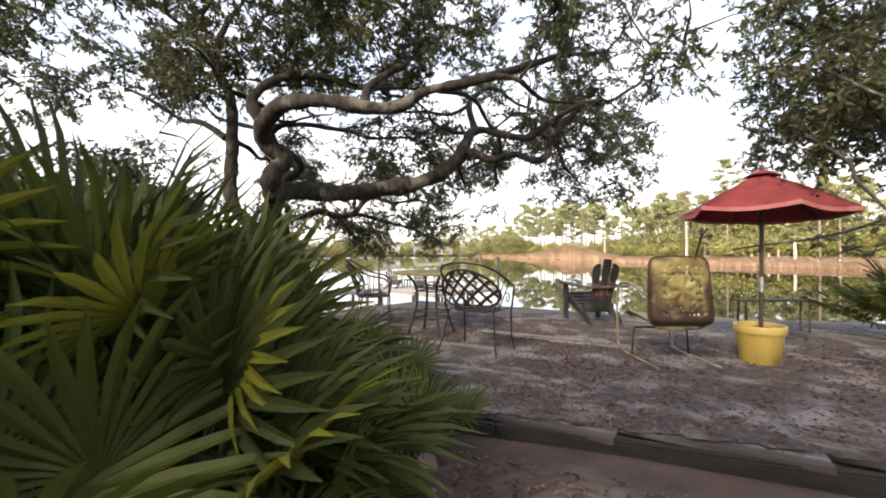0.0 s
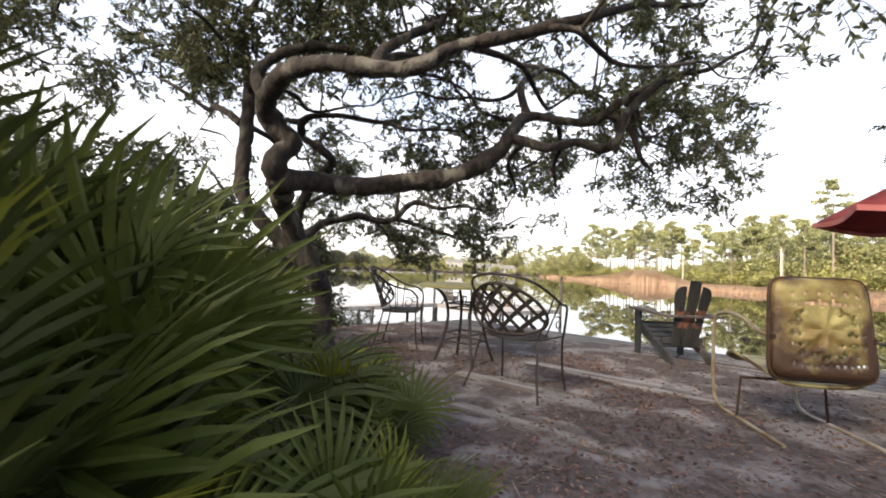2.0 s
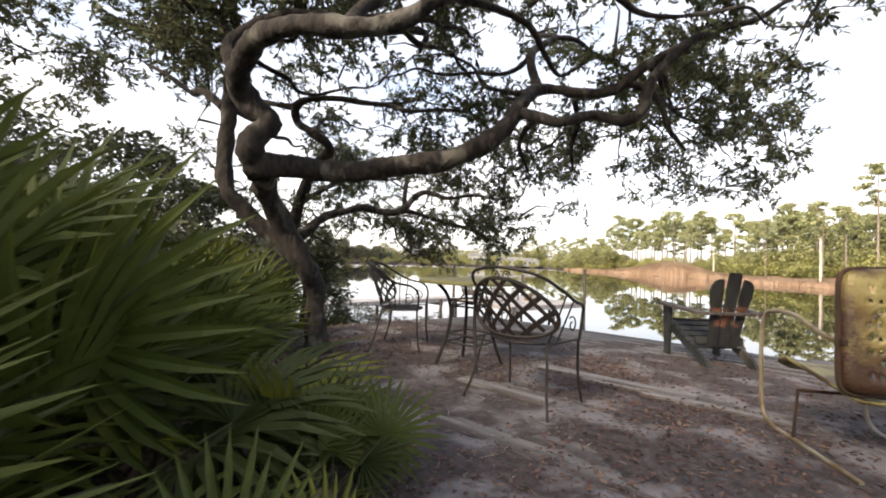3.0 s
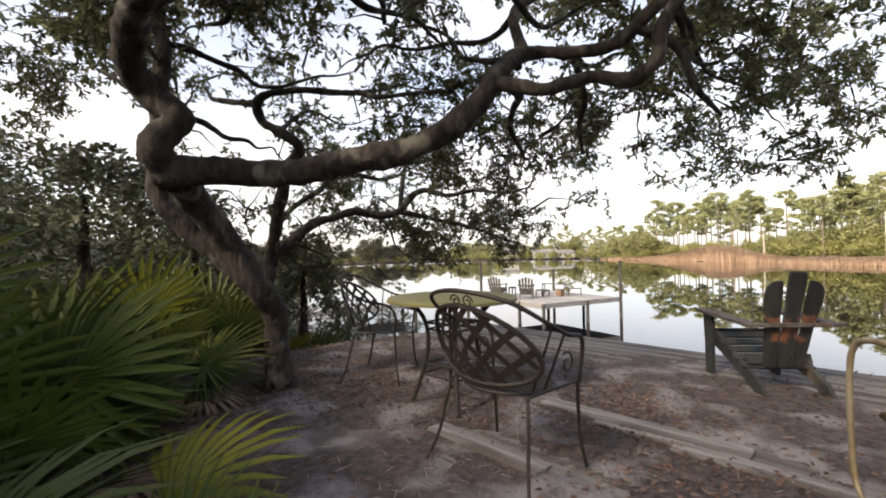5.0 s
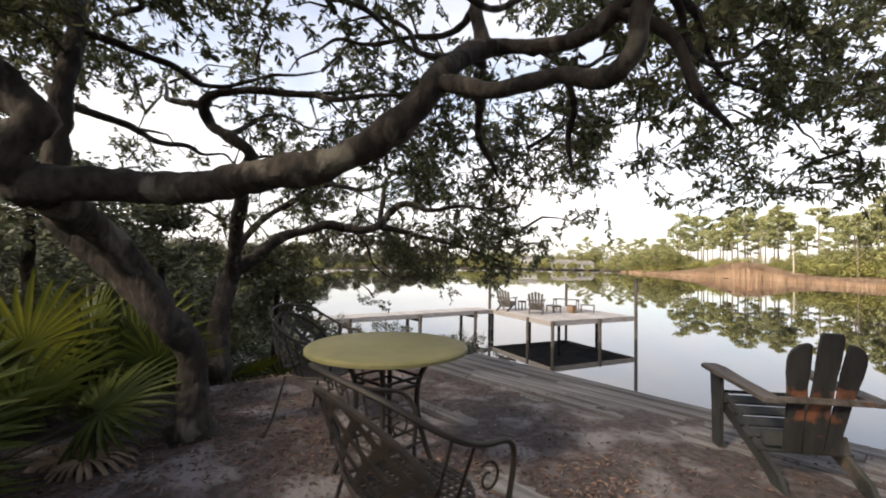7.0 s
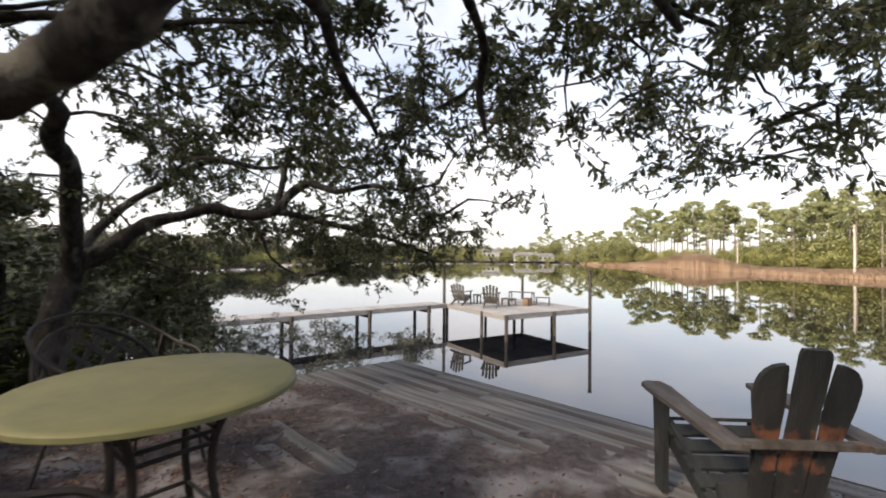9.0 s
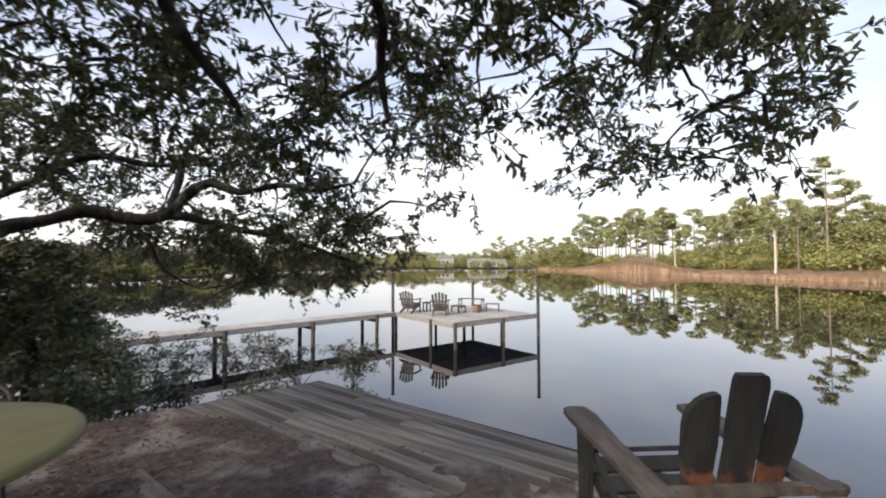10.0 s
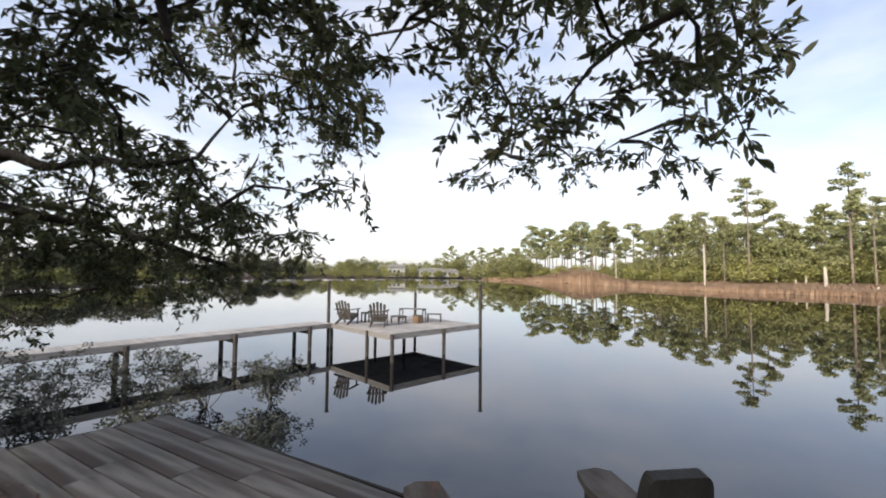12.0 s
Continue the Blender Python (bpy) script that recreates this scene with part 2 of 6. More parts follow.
class Shape:
    """Collects tubes, boxes and plates into one mesh."""

    def __init__(self):
        self.v, self.f = [], []

    def add(self, verts, faces):
        k = len(self.v)
        self.v += [tuple(p) for p in verts]
        self.f += [tuple(i + k for i in f) for f in faces]
        return self

    def tube(self, pts, radii, sides=8, cap=True):
        pts = [Vector(p) for p in pts]
        if not hasattr(radii, "__len__"):
            radii = [radii] * len(pts)
        ring, side = [], None
        for i, p in enumerate(pts):
            d = (pts[min(i + 1, len(pts) - 1)] - pts[max(i - 1, 0)]).normalized()
            if side is None:
                side = d.cross(Vector((0, 0, 1)) if abs(d.z) < 0.9 else Vector((1, 0, 0))).normalized()
            side = (side - d * side.dot(d)).normalized()
            up = d.cross(side)
            for j in range(sides):
                a = 2 * math.pi * j / sides
                ring.append(p + (side * math.cos(a) + up * math.sin(a)) * radii[i])
        faces = []
        for i in range(len(pts) - 1):
            for j in range(sides):
                a, b = i * sides + j, i * sides + (j + 1) % sides
                faces.append((a, b, b + sides, a + sides))
        if cap:
            faces.append(tuple(range(sides - 1, -1, -1)))
            n = (len(pts) - 1) * sides
            faces.append(tuple(range(n, n + sides)))
        return self.add(ring, faces)

    def box(self, size, m=None, bevel=0.0):
        bm = bmesh.new()
        bmesh.ops.create_cube(bm, size=1)
        for v in bm.verts:
            v.co = Vector((v.co.x * size[0], v.co.y * size[1], v.co.z * size[2]))
        if bevel:
            bmesh.ops.bevel(bm, geom=bm.edges[:], offset=bevel, segments=2, affect="EDGES")
        if m is not None:
            bmesh.ops.transform(bm, matrix=m, verts=bm.verts[:])
        bm.verts.index_update()
        self.add([v.co[:] for v in bm.verts], [[v.index for v in f.verts] for f in bm.faces])
        bm.free()
        return self

    def outline(self, pts, thick, m=None):
        """A flat plate with the outline pts (x, y) and a thickness in z."""
        n = len(pts)
        vs = [Vector((x, y, z)) for z in (-thick / 2, thick / 2) for x, y in pts]
        if m is not None:
            vs = [m @ v for v in vs]
        fs = [tuple(range(n - 1, -1, -1)), tuple(range(n, 2 * n))]
        fs += [(i, (i + 1) % n, (i + 1) % n + n, i + n) for i in range(n)]
        return self.add(vs, fs)

    def mesh(self, mat, smooth=False, name="mesh"):
        me = mesh_of(self.v, self.f, False, name)
        me.materials.append(mat)
        if smooth:
            me.polygons.foreach_set("use_smooth", [True] * len(me.polygons))
            try:
                me.set_sharp_from_angle(angle=radians(40))
            except AttributeError:
                pass
        return me


def part(name, shape, mat, parent, label="", smooth=False, m=None):
    me = shape.mesh(mat, smooth, name) if isinstance(shape, Shape) else shape
    ob = new(name, me)
    if parent is not None:
        ob.parent = parent
    if m is not None:
        ob.matrix_basis = m
    if label:
        tagged(ob, label)
    return ob


def stuff(name, me, mat, parent, label=""):
    return tagged(part(name, me, mat, parent, label), kind="stuff")


def smooth_line(pts, steps=6):
    """A Catmull-Rom line through pts (any number of columns)."""
    p = [np.array(q, float) for q in pts]
    p = [2 * p[0] - p[1]] + p + [2 * p[-1] - p[-2]]
    out = []
    for i in range(1, len(p) - 2):
        for s in range(steps):
            t = s / steps
            out.append(0.5 * (2 * p[i] + (p[i + 1] - p[i - 1]) * t + (2 * p[i - 1] - 5 * p[i] + 4 * p[i + 1] - p[i + 2]) * t * t
                              + (3 * p[i] - p[i - 1] - 3 * p[i + 1] + p[i + 2]) * t ** 3))
    out.append(p[-2])
    return out


def spot(x, y, z=0.0, yaw=0.0):
    return pose(x, y, z, 0, 0, yaw)


# ---- ground, lake ----
SHORE = [(90, 30), (40, 17), (20, 12.5), (9, 11.4), (3.5, 11.2), (0.5, 12.2), (-1.5, 11.4), (-3.2, 10.3), (-6, 10.6), (-9, 12.2),
         (-14, 13), (-30, 14), (-60, 28), (-79, 60), (-80, 95), (-104, 125), (-112, 170), (-86, 215), (-50, 236), (-22, 236), (-12, 214),
         (0, 186), (16, 160), (30, 126), (38, 104), (46, 92), (58, 80), (80, 62), (110, 44)]


def shore_distance(x, y):
    """Metres from the shore line: positive on land, negative in the lake."""
    n = len(SHORE)
    best = np.full(x.shape, 1e9)
    inside = np.zeros(x.shape, bool)
    for i in range(n):
        (ax, ay), (bx, by) = SHORE[i], SHORE[(i + 1) % n]
        dx, dy = bx - ax, by - ay
        t = np.clip(((x - ax) * dx + (y - ay) * dy) / (dx * dx + dy * dy), 0, 1)
        best = np.minimum(best, np.hypot(x - ax - t * dx, y - ay - t * dy))
        cross = ((ay > y) != (by > y))
        xi = ax + (y - ay) * dx / (dy if abs(dy) > 1e-9 else 1e-9)
        inside ^= cross & (x < xi)
    return np.where(inside, -best, best)


def ground_height(x, y):
    x, y = np.atleast_1d(np.asarray(x, float)), np.atleast_1d(np.asarray(y, float))
    d = shore_distance(x, y)
    near = np.exp(-((x - 1) ** 2 + (y - 5) ** 2) / 900.0)
    rise = 2.0 * near + 0.9 * (1 - near)
    width = 2.6 * near + 22 * (1 - near)
    t = np.clip(d / width, 0, 1)
    h = WATER_Z + np.where(d > 0, 0.12 + rise * t * t * (3 - 2 * t), np.maximum(d * 0.5, -2.0))
    return h + 0.03 * np.sin(x * 1.7 + y * 0.6) * np.cos(y * 1.3 - x * 0.4) * np.clip(d, 0, 1)


def build_ground():
    def axis(c, fine, step, far):
        a = [c - fine + step * i for i in range(int(2 * fine / step) + 1)]
        s, lo, hi = step, a[0], a[-1]
        while hi < far:
            s *= 1.13
            lo, hi = lo - s, hi + s
            a = [lo] + a + [hi]
        return np.array(a)

    xs, ys = axis(0, 14, 0.3, 1500), axis(9, 14, 0.3, 1500)
    X, Y = np.meshgrid(xs, ys)
    Z = ground_height(X.ravel(), Y.ravel())
    nx, ny = len(xs), len(ys)
    i = np.arange(nx * ny).reshape(ny, nx)
    faces = np.stack([i[:-1, :-1], i[:-1, 1:], i[1:, 1:], i[1:, :-1]], -1).reshape(-1, 4)
    me = quads_mesh(np.stack([X.ravel(), Y.ravel(), Z], -1), faces, EARTH, "ground", True)
    tagged(new("ground", me), "brown sandy earth strewn with oak leaves, sloping to the lake", "ground", kind="structure")
    water = quads_mesh([(-1500, -1500, WATER_Z), (1500, -1500, WATER_Z), (1500, 1500, WATER_Z), (-1500, 1500, WATER_Z)],
                       [(0, 1, 2, 3)], WATER, "water")
    tagged(new("water", water), "still dark lake water mirroring sky and trees", "lake", kind="structure")


build_ground()

# ---- the boarded terrace ----
TERRACE = [(-0.32, 10.17), (-1.66, 8.2), (-2.4, 6.6), (-2.4, 5.02), (1.35, 4.12), (3.4, 3.72), (10, 2.5), (11, 8.0), (6.8, 8.35), (3.6, 8.62)]
PLANK_DIR = radians(-22)


def row_span(v):
    """Where the plank row at the distance v across the planks enters and leaves the terrace."""
    c, s = math.cos(PLANK_DIR), math.sin(PLANK_DIR)
    pts = [(x * c + y * s, -x * s + y * c) for x, y in TERRACE]
    hits = []
    for i, (u0, v0) in enumerate(pts):
        u1, v1 = pts[(i + 1) % len(pts)]
        if (v0 > v) != (v1 > v):
            hits.append(u0 + (v - v0) * (u1 - u0) / (v1 - v0))
    return (min(hits), max(hits)) if len(hits) > 1 else None


def build_terrace():
    rnd = random.Random(4)
    deck = tagged(empty("deck"), "low weathered grey timber terrace half buried in dry oak leaves", "deck", kind="structure")
    sub = Shape()
    n = len(TERRACE)
    for z in (-0.06, -0.34):
        sub.v += [(x, y, z) for x, y in TERRACE]
    sub.f.append(tuple(range(n))[::-1])
    sub.f.append(tuple(range(n, 2 * n)))
    sub.f += [(i, (i + 1) % n, (i + 1) % n + n, i + n) for i in range(n)]
    part("fill", sub, DUFF, deck, "dark packed leaf soil between the boards")
    # retaining timbers along the near edge and the lake edge
    for a, b in (((-2.4, 4.98), (1.35, 4.08)), ((1.35, 4.08), (3.4, 3.68)), ((3.4, 3.68), (10, 2.46))):
        dx, dy = b[0] - a[0], b[1] - a[1]
        L = math.hypot(dx, dy)
        s = Shape().box((L - 0.01, 0.07, 0.20), None, 0.012)
        part("edge_timber", s, EDGE_WOOD, deck, "dark retaining timber",
             m=pose((a[0] + b[0]) / 2, (a[1] + b[1]) / 2, -0.122, 0, 0, math.degrees(math.atan2(dy, dx))))
    for a, b in (((-0.36, 10.21), (3.6, 8.67)), ((3.6, 8.67), (6.8, 8.4)), ((6.8, 8.4), (11, 8.05)), ((-1.7, 8.22), (-0.36, 10.21)), ((-2.44, 6.6), (-1.7, 8.22))):
        dx, dy = b[0] - a[0], b[1] - a[1]
        L = math.hypot(dx, dy)
        s = Shape().box((L - 0.01, 0.045, 0.24), None, 0.01)
        part("edge_timber", s, EDGE_WOOD, deck, "dark retaining timber",
             m=pose((a[0] + b[0]) / 2, (a[1] + b[1]) / 2, -0.15, 0, 0, math.degrees(math.atan2(dy, dx))))
    for x, y in ((-0.3, 10.0), (1.0, 9.55), (2.3, 9.05), (3.5, 8.5), (5.2, 8.35), (7, 8.2), (9, 8.05), (-1.0, 9.1), (-1.7, 8.0)):
        g = float(ground_height(x, y)[0]) - 0.3
        part("support_post", Shape().box((0.13, 0.13, -0.07 - g), pose(x, y, (-0.07 + g) / 2), 0.01), POST_WOOD, deck)
    return deck, rnd


deck, deck_random = build_terrace()


# ---- the live oak ----
def limb(name, pts, parent, sides=14, label=""):
    """A gnarled limb through (x, y, z, radius) points."""
    line = smooth_line(pts, 9)
    P, R = [], []
    for i, q in enumerate(line):
        w = noise.noise_vector(Vector(q[:3]) * 2.3 + Vector((7, 3, 1))) * (0.55 * q[3] + 0.01)
        P.append(Vector(q[:3]) + w)
        R.append(q[3] * (1 + 0.22 * noise.noise(Vector(q[:3]) * 5.0 + Vector((3, 9, 4)))))
    s = Shape().tube(P, R, sides)
    k = Vector((0, 0, 0))
    for i, v in enumerate(s.v):
        v = Vector(v)
        c = P[min(i // sides, len(P) - 1)]
        n = noise.noise(v * 13.0) * 0.2 + noise.noise(v * 31.0) * 0.1
        s.v[i] = tuple(v + (v - c) * n)
    part(name, s, BARK, parent, label, True)
    return [(*p, r) for p, r in zip(P, R)]


TRUNK = [(-1.04, 6.44, -0.14, 0.16), (-1.05, 6.45, 0.04, 0.128), (-1.06, 6.45, 0.34, 0.10), (-1.05, 6.43, 0.6, 0.098), (-1.09, 6.22, 0.89, 0.105), (-1.17, 6.05, 1.24, 0.095),
         (-1.14, 5.82, 1.5, 0.095), (-0.98, 5.54, 1.64, 0.10)]
MAIN = [(-0.98, 5.42, 1.66, 0.11), (-0.84, 5.52, 1.68, 0.105), (-0.65, 5.84, 1.71, 0.094), (-0.35, 6.0, 1.70, 0.09), (0.02, 6.08, 1.74, 0.088), (0.35, 6.25, 1.82, 0.085), (0.62, 6.33, 1.93, 0.082),
        (0.82, 6.36, 2.1, 0.075), (0.95, 6.45, 2.31, 0.068), (1.02, 6.72, 2.53, 0.062), (1.16, 6.9, 2.62, 0.05), (1.41, 6.8, 2.5, 0.044), (1.70, 6.56, 2.4, 0.042),
        (1.95, 6.5, 2.56, 0.034), (2.25, 6.6, 2.75, 0.026), (2.5, 6.9, 2.9, 0.014)]
LOWER = [(0.93, 6.42, 2.24, 0.055), (1.12, 6.38, 2.17, 0.05), (1.31, 6.34, 2.1, 0.046), (1.53, 6.5, 2.19, 0.043), (1.74, 6.38, 2.08, 0.042), (1.88, 6.22, 2.1, 0.042), (1.95, 6.15, 2.3, 0.038), (2.2, 6.2, 2.55, 0.03),
         (2.5, 6.4, 2.75, 0.014)]
SIDE = [(2.0, 6.52, 2.6, 0.028), (2.2, 7.4, 2.72, 0.021), (2.4, 8.1, 2.66, 0.017), (2.75, 8.5, 2.62, 0.013), (3.1, 9.1, 2.45, 0.009)]
DROP = [(1.8, 6.5, 2.44, 0.03), (2.02, 6.62, 2.32, 0.026), (2.12, 6.66, 2.08, 0.02), (2.3, 7.0, 1.98, 0.012)]
FALL = [(1.2, 6.9, 2.6, 0.036), (1.3, 7.5, 2.78, 0.032), (1.36, 8.0, 2.62, 0.028), (1.28, 8.2, 2.4, 0.024), (1.32, 8.26, 2.1, 0.014)]
STUB = [(0.95, 6.5, 2.27, 0.036), (1.0, 6.87, 2.3, 0.032), (0.88, 7.15, 2.29, 0.03), (0.8, 7.40, 2.2, 0.026), (0.84, 7.55, 2.06, 0.018), (0.86, 7.62, 1.96, 0.01)]
CROOK = [(-0.95, 5.46, 1.64, 0.10), (-0.86, 5.38, 1.8, 0.09), (-0.80, 5.45, 1.98, 0.085), (-0.93, 5.36, 2.16, 0.082), (-0.84, 5.2, 2.29, 0.08), (-0.6, 5.06, 2.4, 0.074),
         (-0.2, 4.96, 2.36, 0.066), (0.2, 4.92, 2.28, 0.06), (0.55, 4.98, 2.31, 0.05), (0.8, 5.1, 2.46, 0.044), (1.3, 5.3, 2.62, 0.04), (1.9, 5.7, 2.95, 0.03), (2.5, 6.2, 3.2, 0.016)]
UPRISE = [(0.2, 4.92, 2.28, 0.045), (0.2, 5.2, 2.6, 0.04), (0.45, 5.6, 2.95, 0.035), (0.2, 6.1, 3.3, 0.028), (0.5, 6.6, 3.7, 0.016)]
RAMBLE = [(1.06, 6.78, 2.58, 0.045), (0.95, 6.9, 2.95, 0.04), (1.15, 7.3, 3.3, 0.032), (0.9, 7.7, 3.6, 0.022), (1.1, 8.2, 3.9, 0.012)]
LEFTWARD = [(-1.75, 5.87, 2.35, 0.04), (-2.2, 6.0, 2.6, 0.035), (-2.7, 6.3, 2.75, 0.028), (-3.3, 6.3, 3.1, 0.02), (-3.9, 6.7, 3.3, 0.01)]
STEM_B = [(-1.09, 6.26, 0.84, 0.09), (-1.28, 6.12, 1.08, 0.085), (-1.5, 5.96, 1.36, 0.078), (-1.64, 5.83, 1.58, 0.075), (-1.68, 5.82, 2.0, 0.07), (-1.66, 5.85, 2.35, 0.065), (-1.78, 5.95, 2.92, 0.06),
          (-2.05, 6.1, 3.35, 0.05), (-2.0, 6.2, 3.8, 0.035), (-1.7, 6.3, 4.3, 0.02)]
OVER = [(-0.88, 5.24, 2.26, 0.055), (-1.02, 5.3, 2.6, 0.05), (-0.7, 5.6, 2.9, 0.044), (-0.2, 5.9, 2.86, 0.038), (0.1, 6.3, 3.0, 0.03), (-0.2, 6.9, 3.15, 0.02)]
TRUNK_B = [(-2.64, 7.72, -0.4, 0.16), (-2.62, 7.75, 0.1, 0.13), (-2.66, 7.8, 0.6, 0.12), (-2.72, 7.95, 1.05, 0.115), (-2.55, 8.25, 1.36, 0.08), (-2.36, 8.55, 1.62, 0.065), (-2.05, 8.85, 1.74, 0.06),
           (-1.75, 9.1, 1.72, 0.06), (-1.45, 9.26, 1.78, 0.055), (-1.3, 9.38, 2.0, 0.05), (-1.12, 9.42, 2.1, 0.045), (-0.75, 9.4, 1.98, 0.032), (-0.3, 9.38, 2.0, 0.026), (0.16, 9.34, 1.94, 0.02),
           (0.5, 9.4, 2.0, 0.012)]
BACK_UP = [(-2.7, 7.95, 1.0, 0.09), (-2.5, 7.85, 1.5, 0.08), (-2.16, 7.66, 1.98, 0.075), (-1.75, 7.35, 2.14, 0.07), (-1.53, 7.24, 2.28, 0.065), (-1.7, 7.12, 2.48, 0.055), (-1.86, 7.06, 2.6, 0.05), (-1.76, 6.95, 2.76, 0.042),
           (-1.4, 7.1, 2.86, 0.036), (-1.14, 7.27, 2.84, 0.032), (-0.75, 7.3, 2.76, 0.028), (-0.4, 7.2, 2.64, 0.022), (0.2, 7.5, 2.7, 0.014)]
BACK_UP_LEFT = [(-1.78, 6.98, 2.74, 0.04), (-2.2, 7.05, 2.82, 0.034), (-2.74, 7.18, 3.0, 0.028), (-3.2, 7.4, 3.3, 0.014)]
BACK_LOW = [(-1.45, 9.26, 1.76, 0.045), (-1.0, 9.6, 1.66, 0.035), (-0.5, 10.0, 1.5, 0.028), (0.0, 10.4, 1.3, 0.016)]
BACK_TOP = [(-1.46, 9.27, 1.78, 0.04), (-1.48, 9.4, 2.1, 0.036), (-1.42, 9.47, 2.5, 0.026), (-0.9, 9.6, 2.6, 0.016)]
BACK_DARK = [(-2.72, 7.98, 1.15, 0.06), (-3.0, 8.4, 1.6, 0.05), (-2.8, 8.9, 2.1, 0.042), (-2.3, 9.2, 2.4, 0.034), (-1.9, 9.6, 2.35, 0.024), (-1.3, 9.8, 2.6, 0.014)]


def wander(start, heading, length, radius, seed):
    """A crooked branch that twists about its heading and thins to a twig."""
    r = random.Random(seed)
    p, d = Vector(start), Vector(heading).normalized()
    n = max(4, int(length / 0.22))
    pts = []
    for i in range(n + 1):
        pts.append((*p, radius * (1 - 0.8 * i / n)))
        d = (d + Vector((r.uniform(-1, 1), r.uniform(-1, 1), r.uniform(-0.8, 0.8))) * 0.62 + Vector(heading).normalized() * 0.25).normalized()
        p = p + d * (length / n)
    return pts


def inside_crown(p):
    """Where the oak's foliage hangs."""
    x, y, z = p
    def ease(v, a, b):
        t = min(max((v - a) / (b - a), 0), 1)
        return t * t * (3 - 2 * t)
    n = noise.noise(Vector((x * 0.9, y * 0.9, 1.7)))
    low = 3.0 - 0.5 * ease(x, 0.6, 2.6) - 0.75 * ease(y, 6.8, 9.3) + 0.35 * n
    if x < 1.9 and y > 8.2:
        low -= 0.7 * ease(y, 8.6, 10.6)
    if x > 1.9 and y > 8.6:
        low += 0.28 * ease(y, 8.6, 9.4)
    if y < 7.6:
        right = 1.45 + 0.40 * (y - 1.44)
    else:
        right = 3.72 + (y - 7.6) * 0.22
    gap = x > right and x < right + 0.6
    if gap or (x > right and y > 7.6) or (x < right and x > 5):
        return False
    if x > right:
        low = 1.95 + 0.4 * n
        return low < z < low + 1.9 and x < 7.2 and 4.9 < y < 8.2
    high = 4.9 - 0.25 * abs(x + 0.5) + 0.4 * n
    if y > 9.2:
        high -= (y - 9.2) * 0.9
    hole = noise.noise(Vector((x, y, z)) * 1.35 + Vector((5, 2, 8)))
    if y > 7.4 and x > 2.55 + 0.56 * (y - 6.9):
        return False
    thin = (0.35 if y > 7.5 and x < 0.6 else 0.27 if y > 7.2 else -0.24 if -2.6 < x < 0.8 else 0.04) if x < 1.8 else -0.03
    return low < z < high and y > 4.3 and hole > thin and math.hypot(x - 0.3, (y - 7.2) * 1.05) < 5.4


def grow(nodes, anchors, seg=0.22):
    """Joins each anchor to the nearest branch by a crooked twig. nodes: (x, y, z, radius)."""
    pts = np.array([n[:3] for n in nodes])
    twigs = []
    d0 = np.min(np.linalg.norm(anchors[:, None, :] - pts[None, ::3, :], axis=2), axis=1)
    extra = []
    for k in np.argsort(d0):
        a = anchors[k]
        allp = np.concatenate([pts, np.array(extra)]) if extra else pts
        d = np.linalg.norm(allp - a, axis=1)
        j = int(np.argmin(d))
        s = allp[j]
        n = max(2, int(d[j] / seg) + 1)
        line = []
        for i in range(n + 1):
            t = i / n
            q = s + (a - s) * t
            w = noise.noise_vector(Vector(q) * 1.9 + Vector((k, 1, 2))) * 0.22 * math.sin(math.pi * min(t * 1.1, 1.0)) * min(d[j], 1.0)
            q = q + np.array(w) + np.array((0, 0, 0.10 * math.sin(math.pi * t) * d[j]))
            line.append(q)
        extra += line[1:]
        twigs.append((line, d[j]))
    return twigs


def twig_mesh(twigs, mat, base=0.006, grow_by=0.016, sides=4):
    V, F, k = [], [], 0
    for line, d in twigs:
        r0 = min(base + grow_by * d, 0.024)
        L = np.array(line)
        T = np.gradient(L, axis=0)
        T /= np.linalg.norm(T, axis=1)[:, None] + 1e-9
        A = np.cross(T, (0.31, 0.22, 0.92))
        A /= np.linalg.norm(A, axis=1)[:, None] + 1e-9
        B = np.cross(T, A)
        n = len(L)
        R = np.linspace(r0, 0.0035, n)[:, None]
        rings = [L + R * (A * math.cos(t) + B * math.sin(t)) for t in np.arange(sides) * 2 * math.pi / sides]
        V.append(np.stack(rings, 1).reshape(-1, 3))
        i = np.arange(n - 1)[:, None] * sides + k
        j = np.arange(sides)[None, :]
        j2 = (j + 1) % sides
        F.append(np.stack([i + j, i + j2, i + j2 + sides, i + j + sides], -1).reshape(-1, 4))
        k += n * sides
    return quads_mesh(np.concatenate(V), np.concatenate(F), mat, "twigs")


def leaf_mesh(pos, direc, up, length, width, mat, rng):
    """Small six-cornered leaves, folded along the rib."""
    n = len(pos)
    direc = direc / (np.linalg.norm(direc, axis=1)[:, None] + 1e-9)
    side = np.cross(direc, up)
    side /= np.linalg.norm(side, axis=1)[:, None] + 1e-9
    nor = np.cross(side, direc)
    L, W = length[:, None], width[:, None]
    fold = 0.25 * W
    p0 = pos
    p1 = pos + direc * L * 0.35 + side * W + nor * fold
    p2 = pos + direc * L * 0.72 + side * W * 0.8 + nor * fold
    p3 = pos + direc * L - nor * fold * 0.8
    p4 = pos + direc * L * 0.72 - side * W * 0.8 + nor * fold
    p5 = pos + direc * L * 0.35 - side * W + nor * fold
    V = np.stack([p0, p1, p2, p3, p4, p5], 1).reshape(-1, 3)
    b = np.arange(n)[:, None] * 6
    F = np.concatenate([b + np.array([[0, 1, 2, 3]]), b + np.array([[0, 3, 4, 5]])], 1).reshape(-1, 4)
    return quads_mesh(V, F, mat, "leaves")


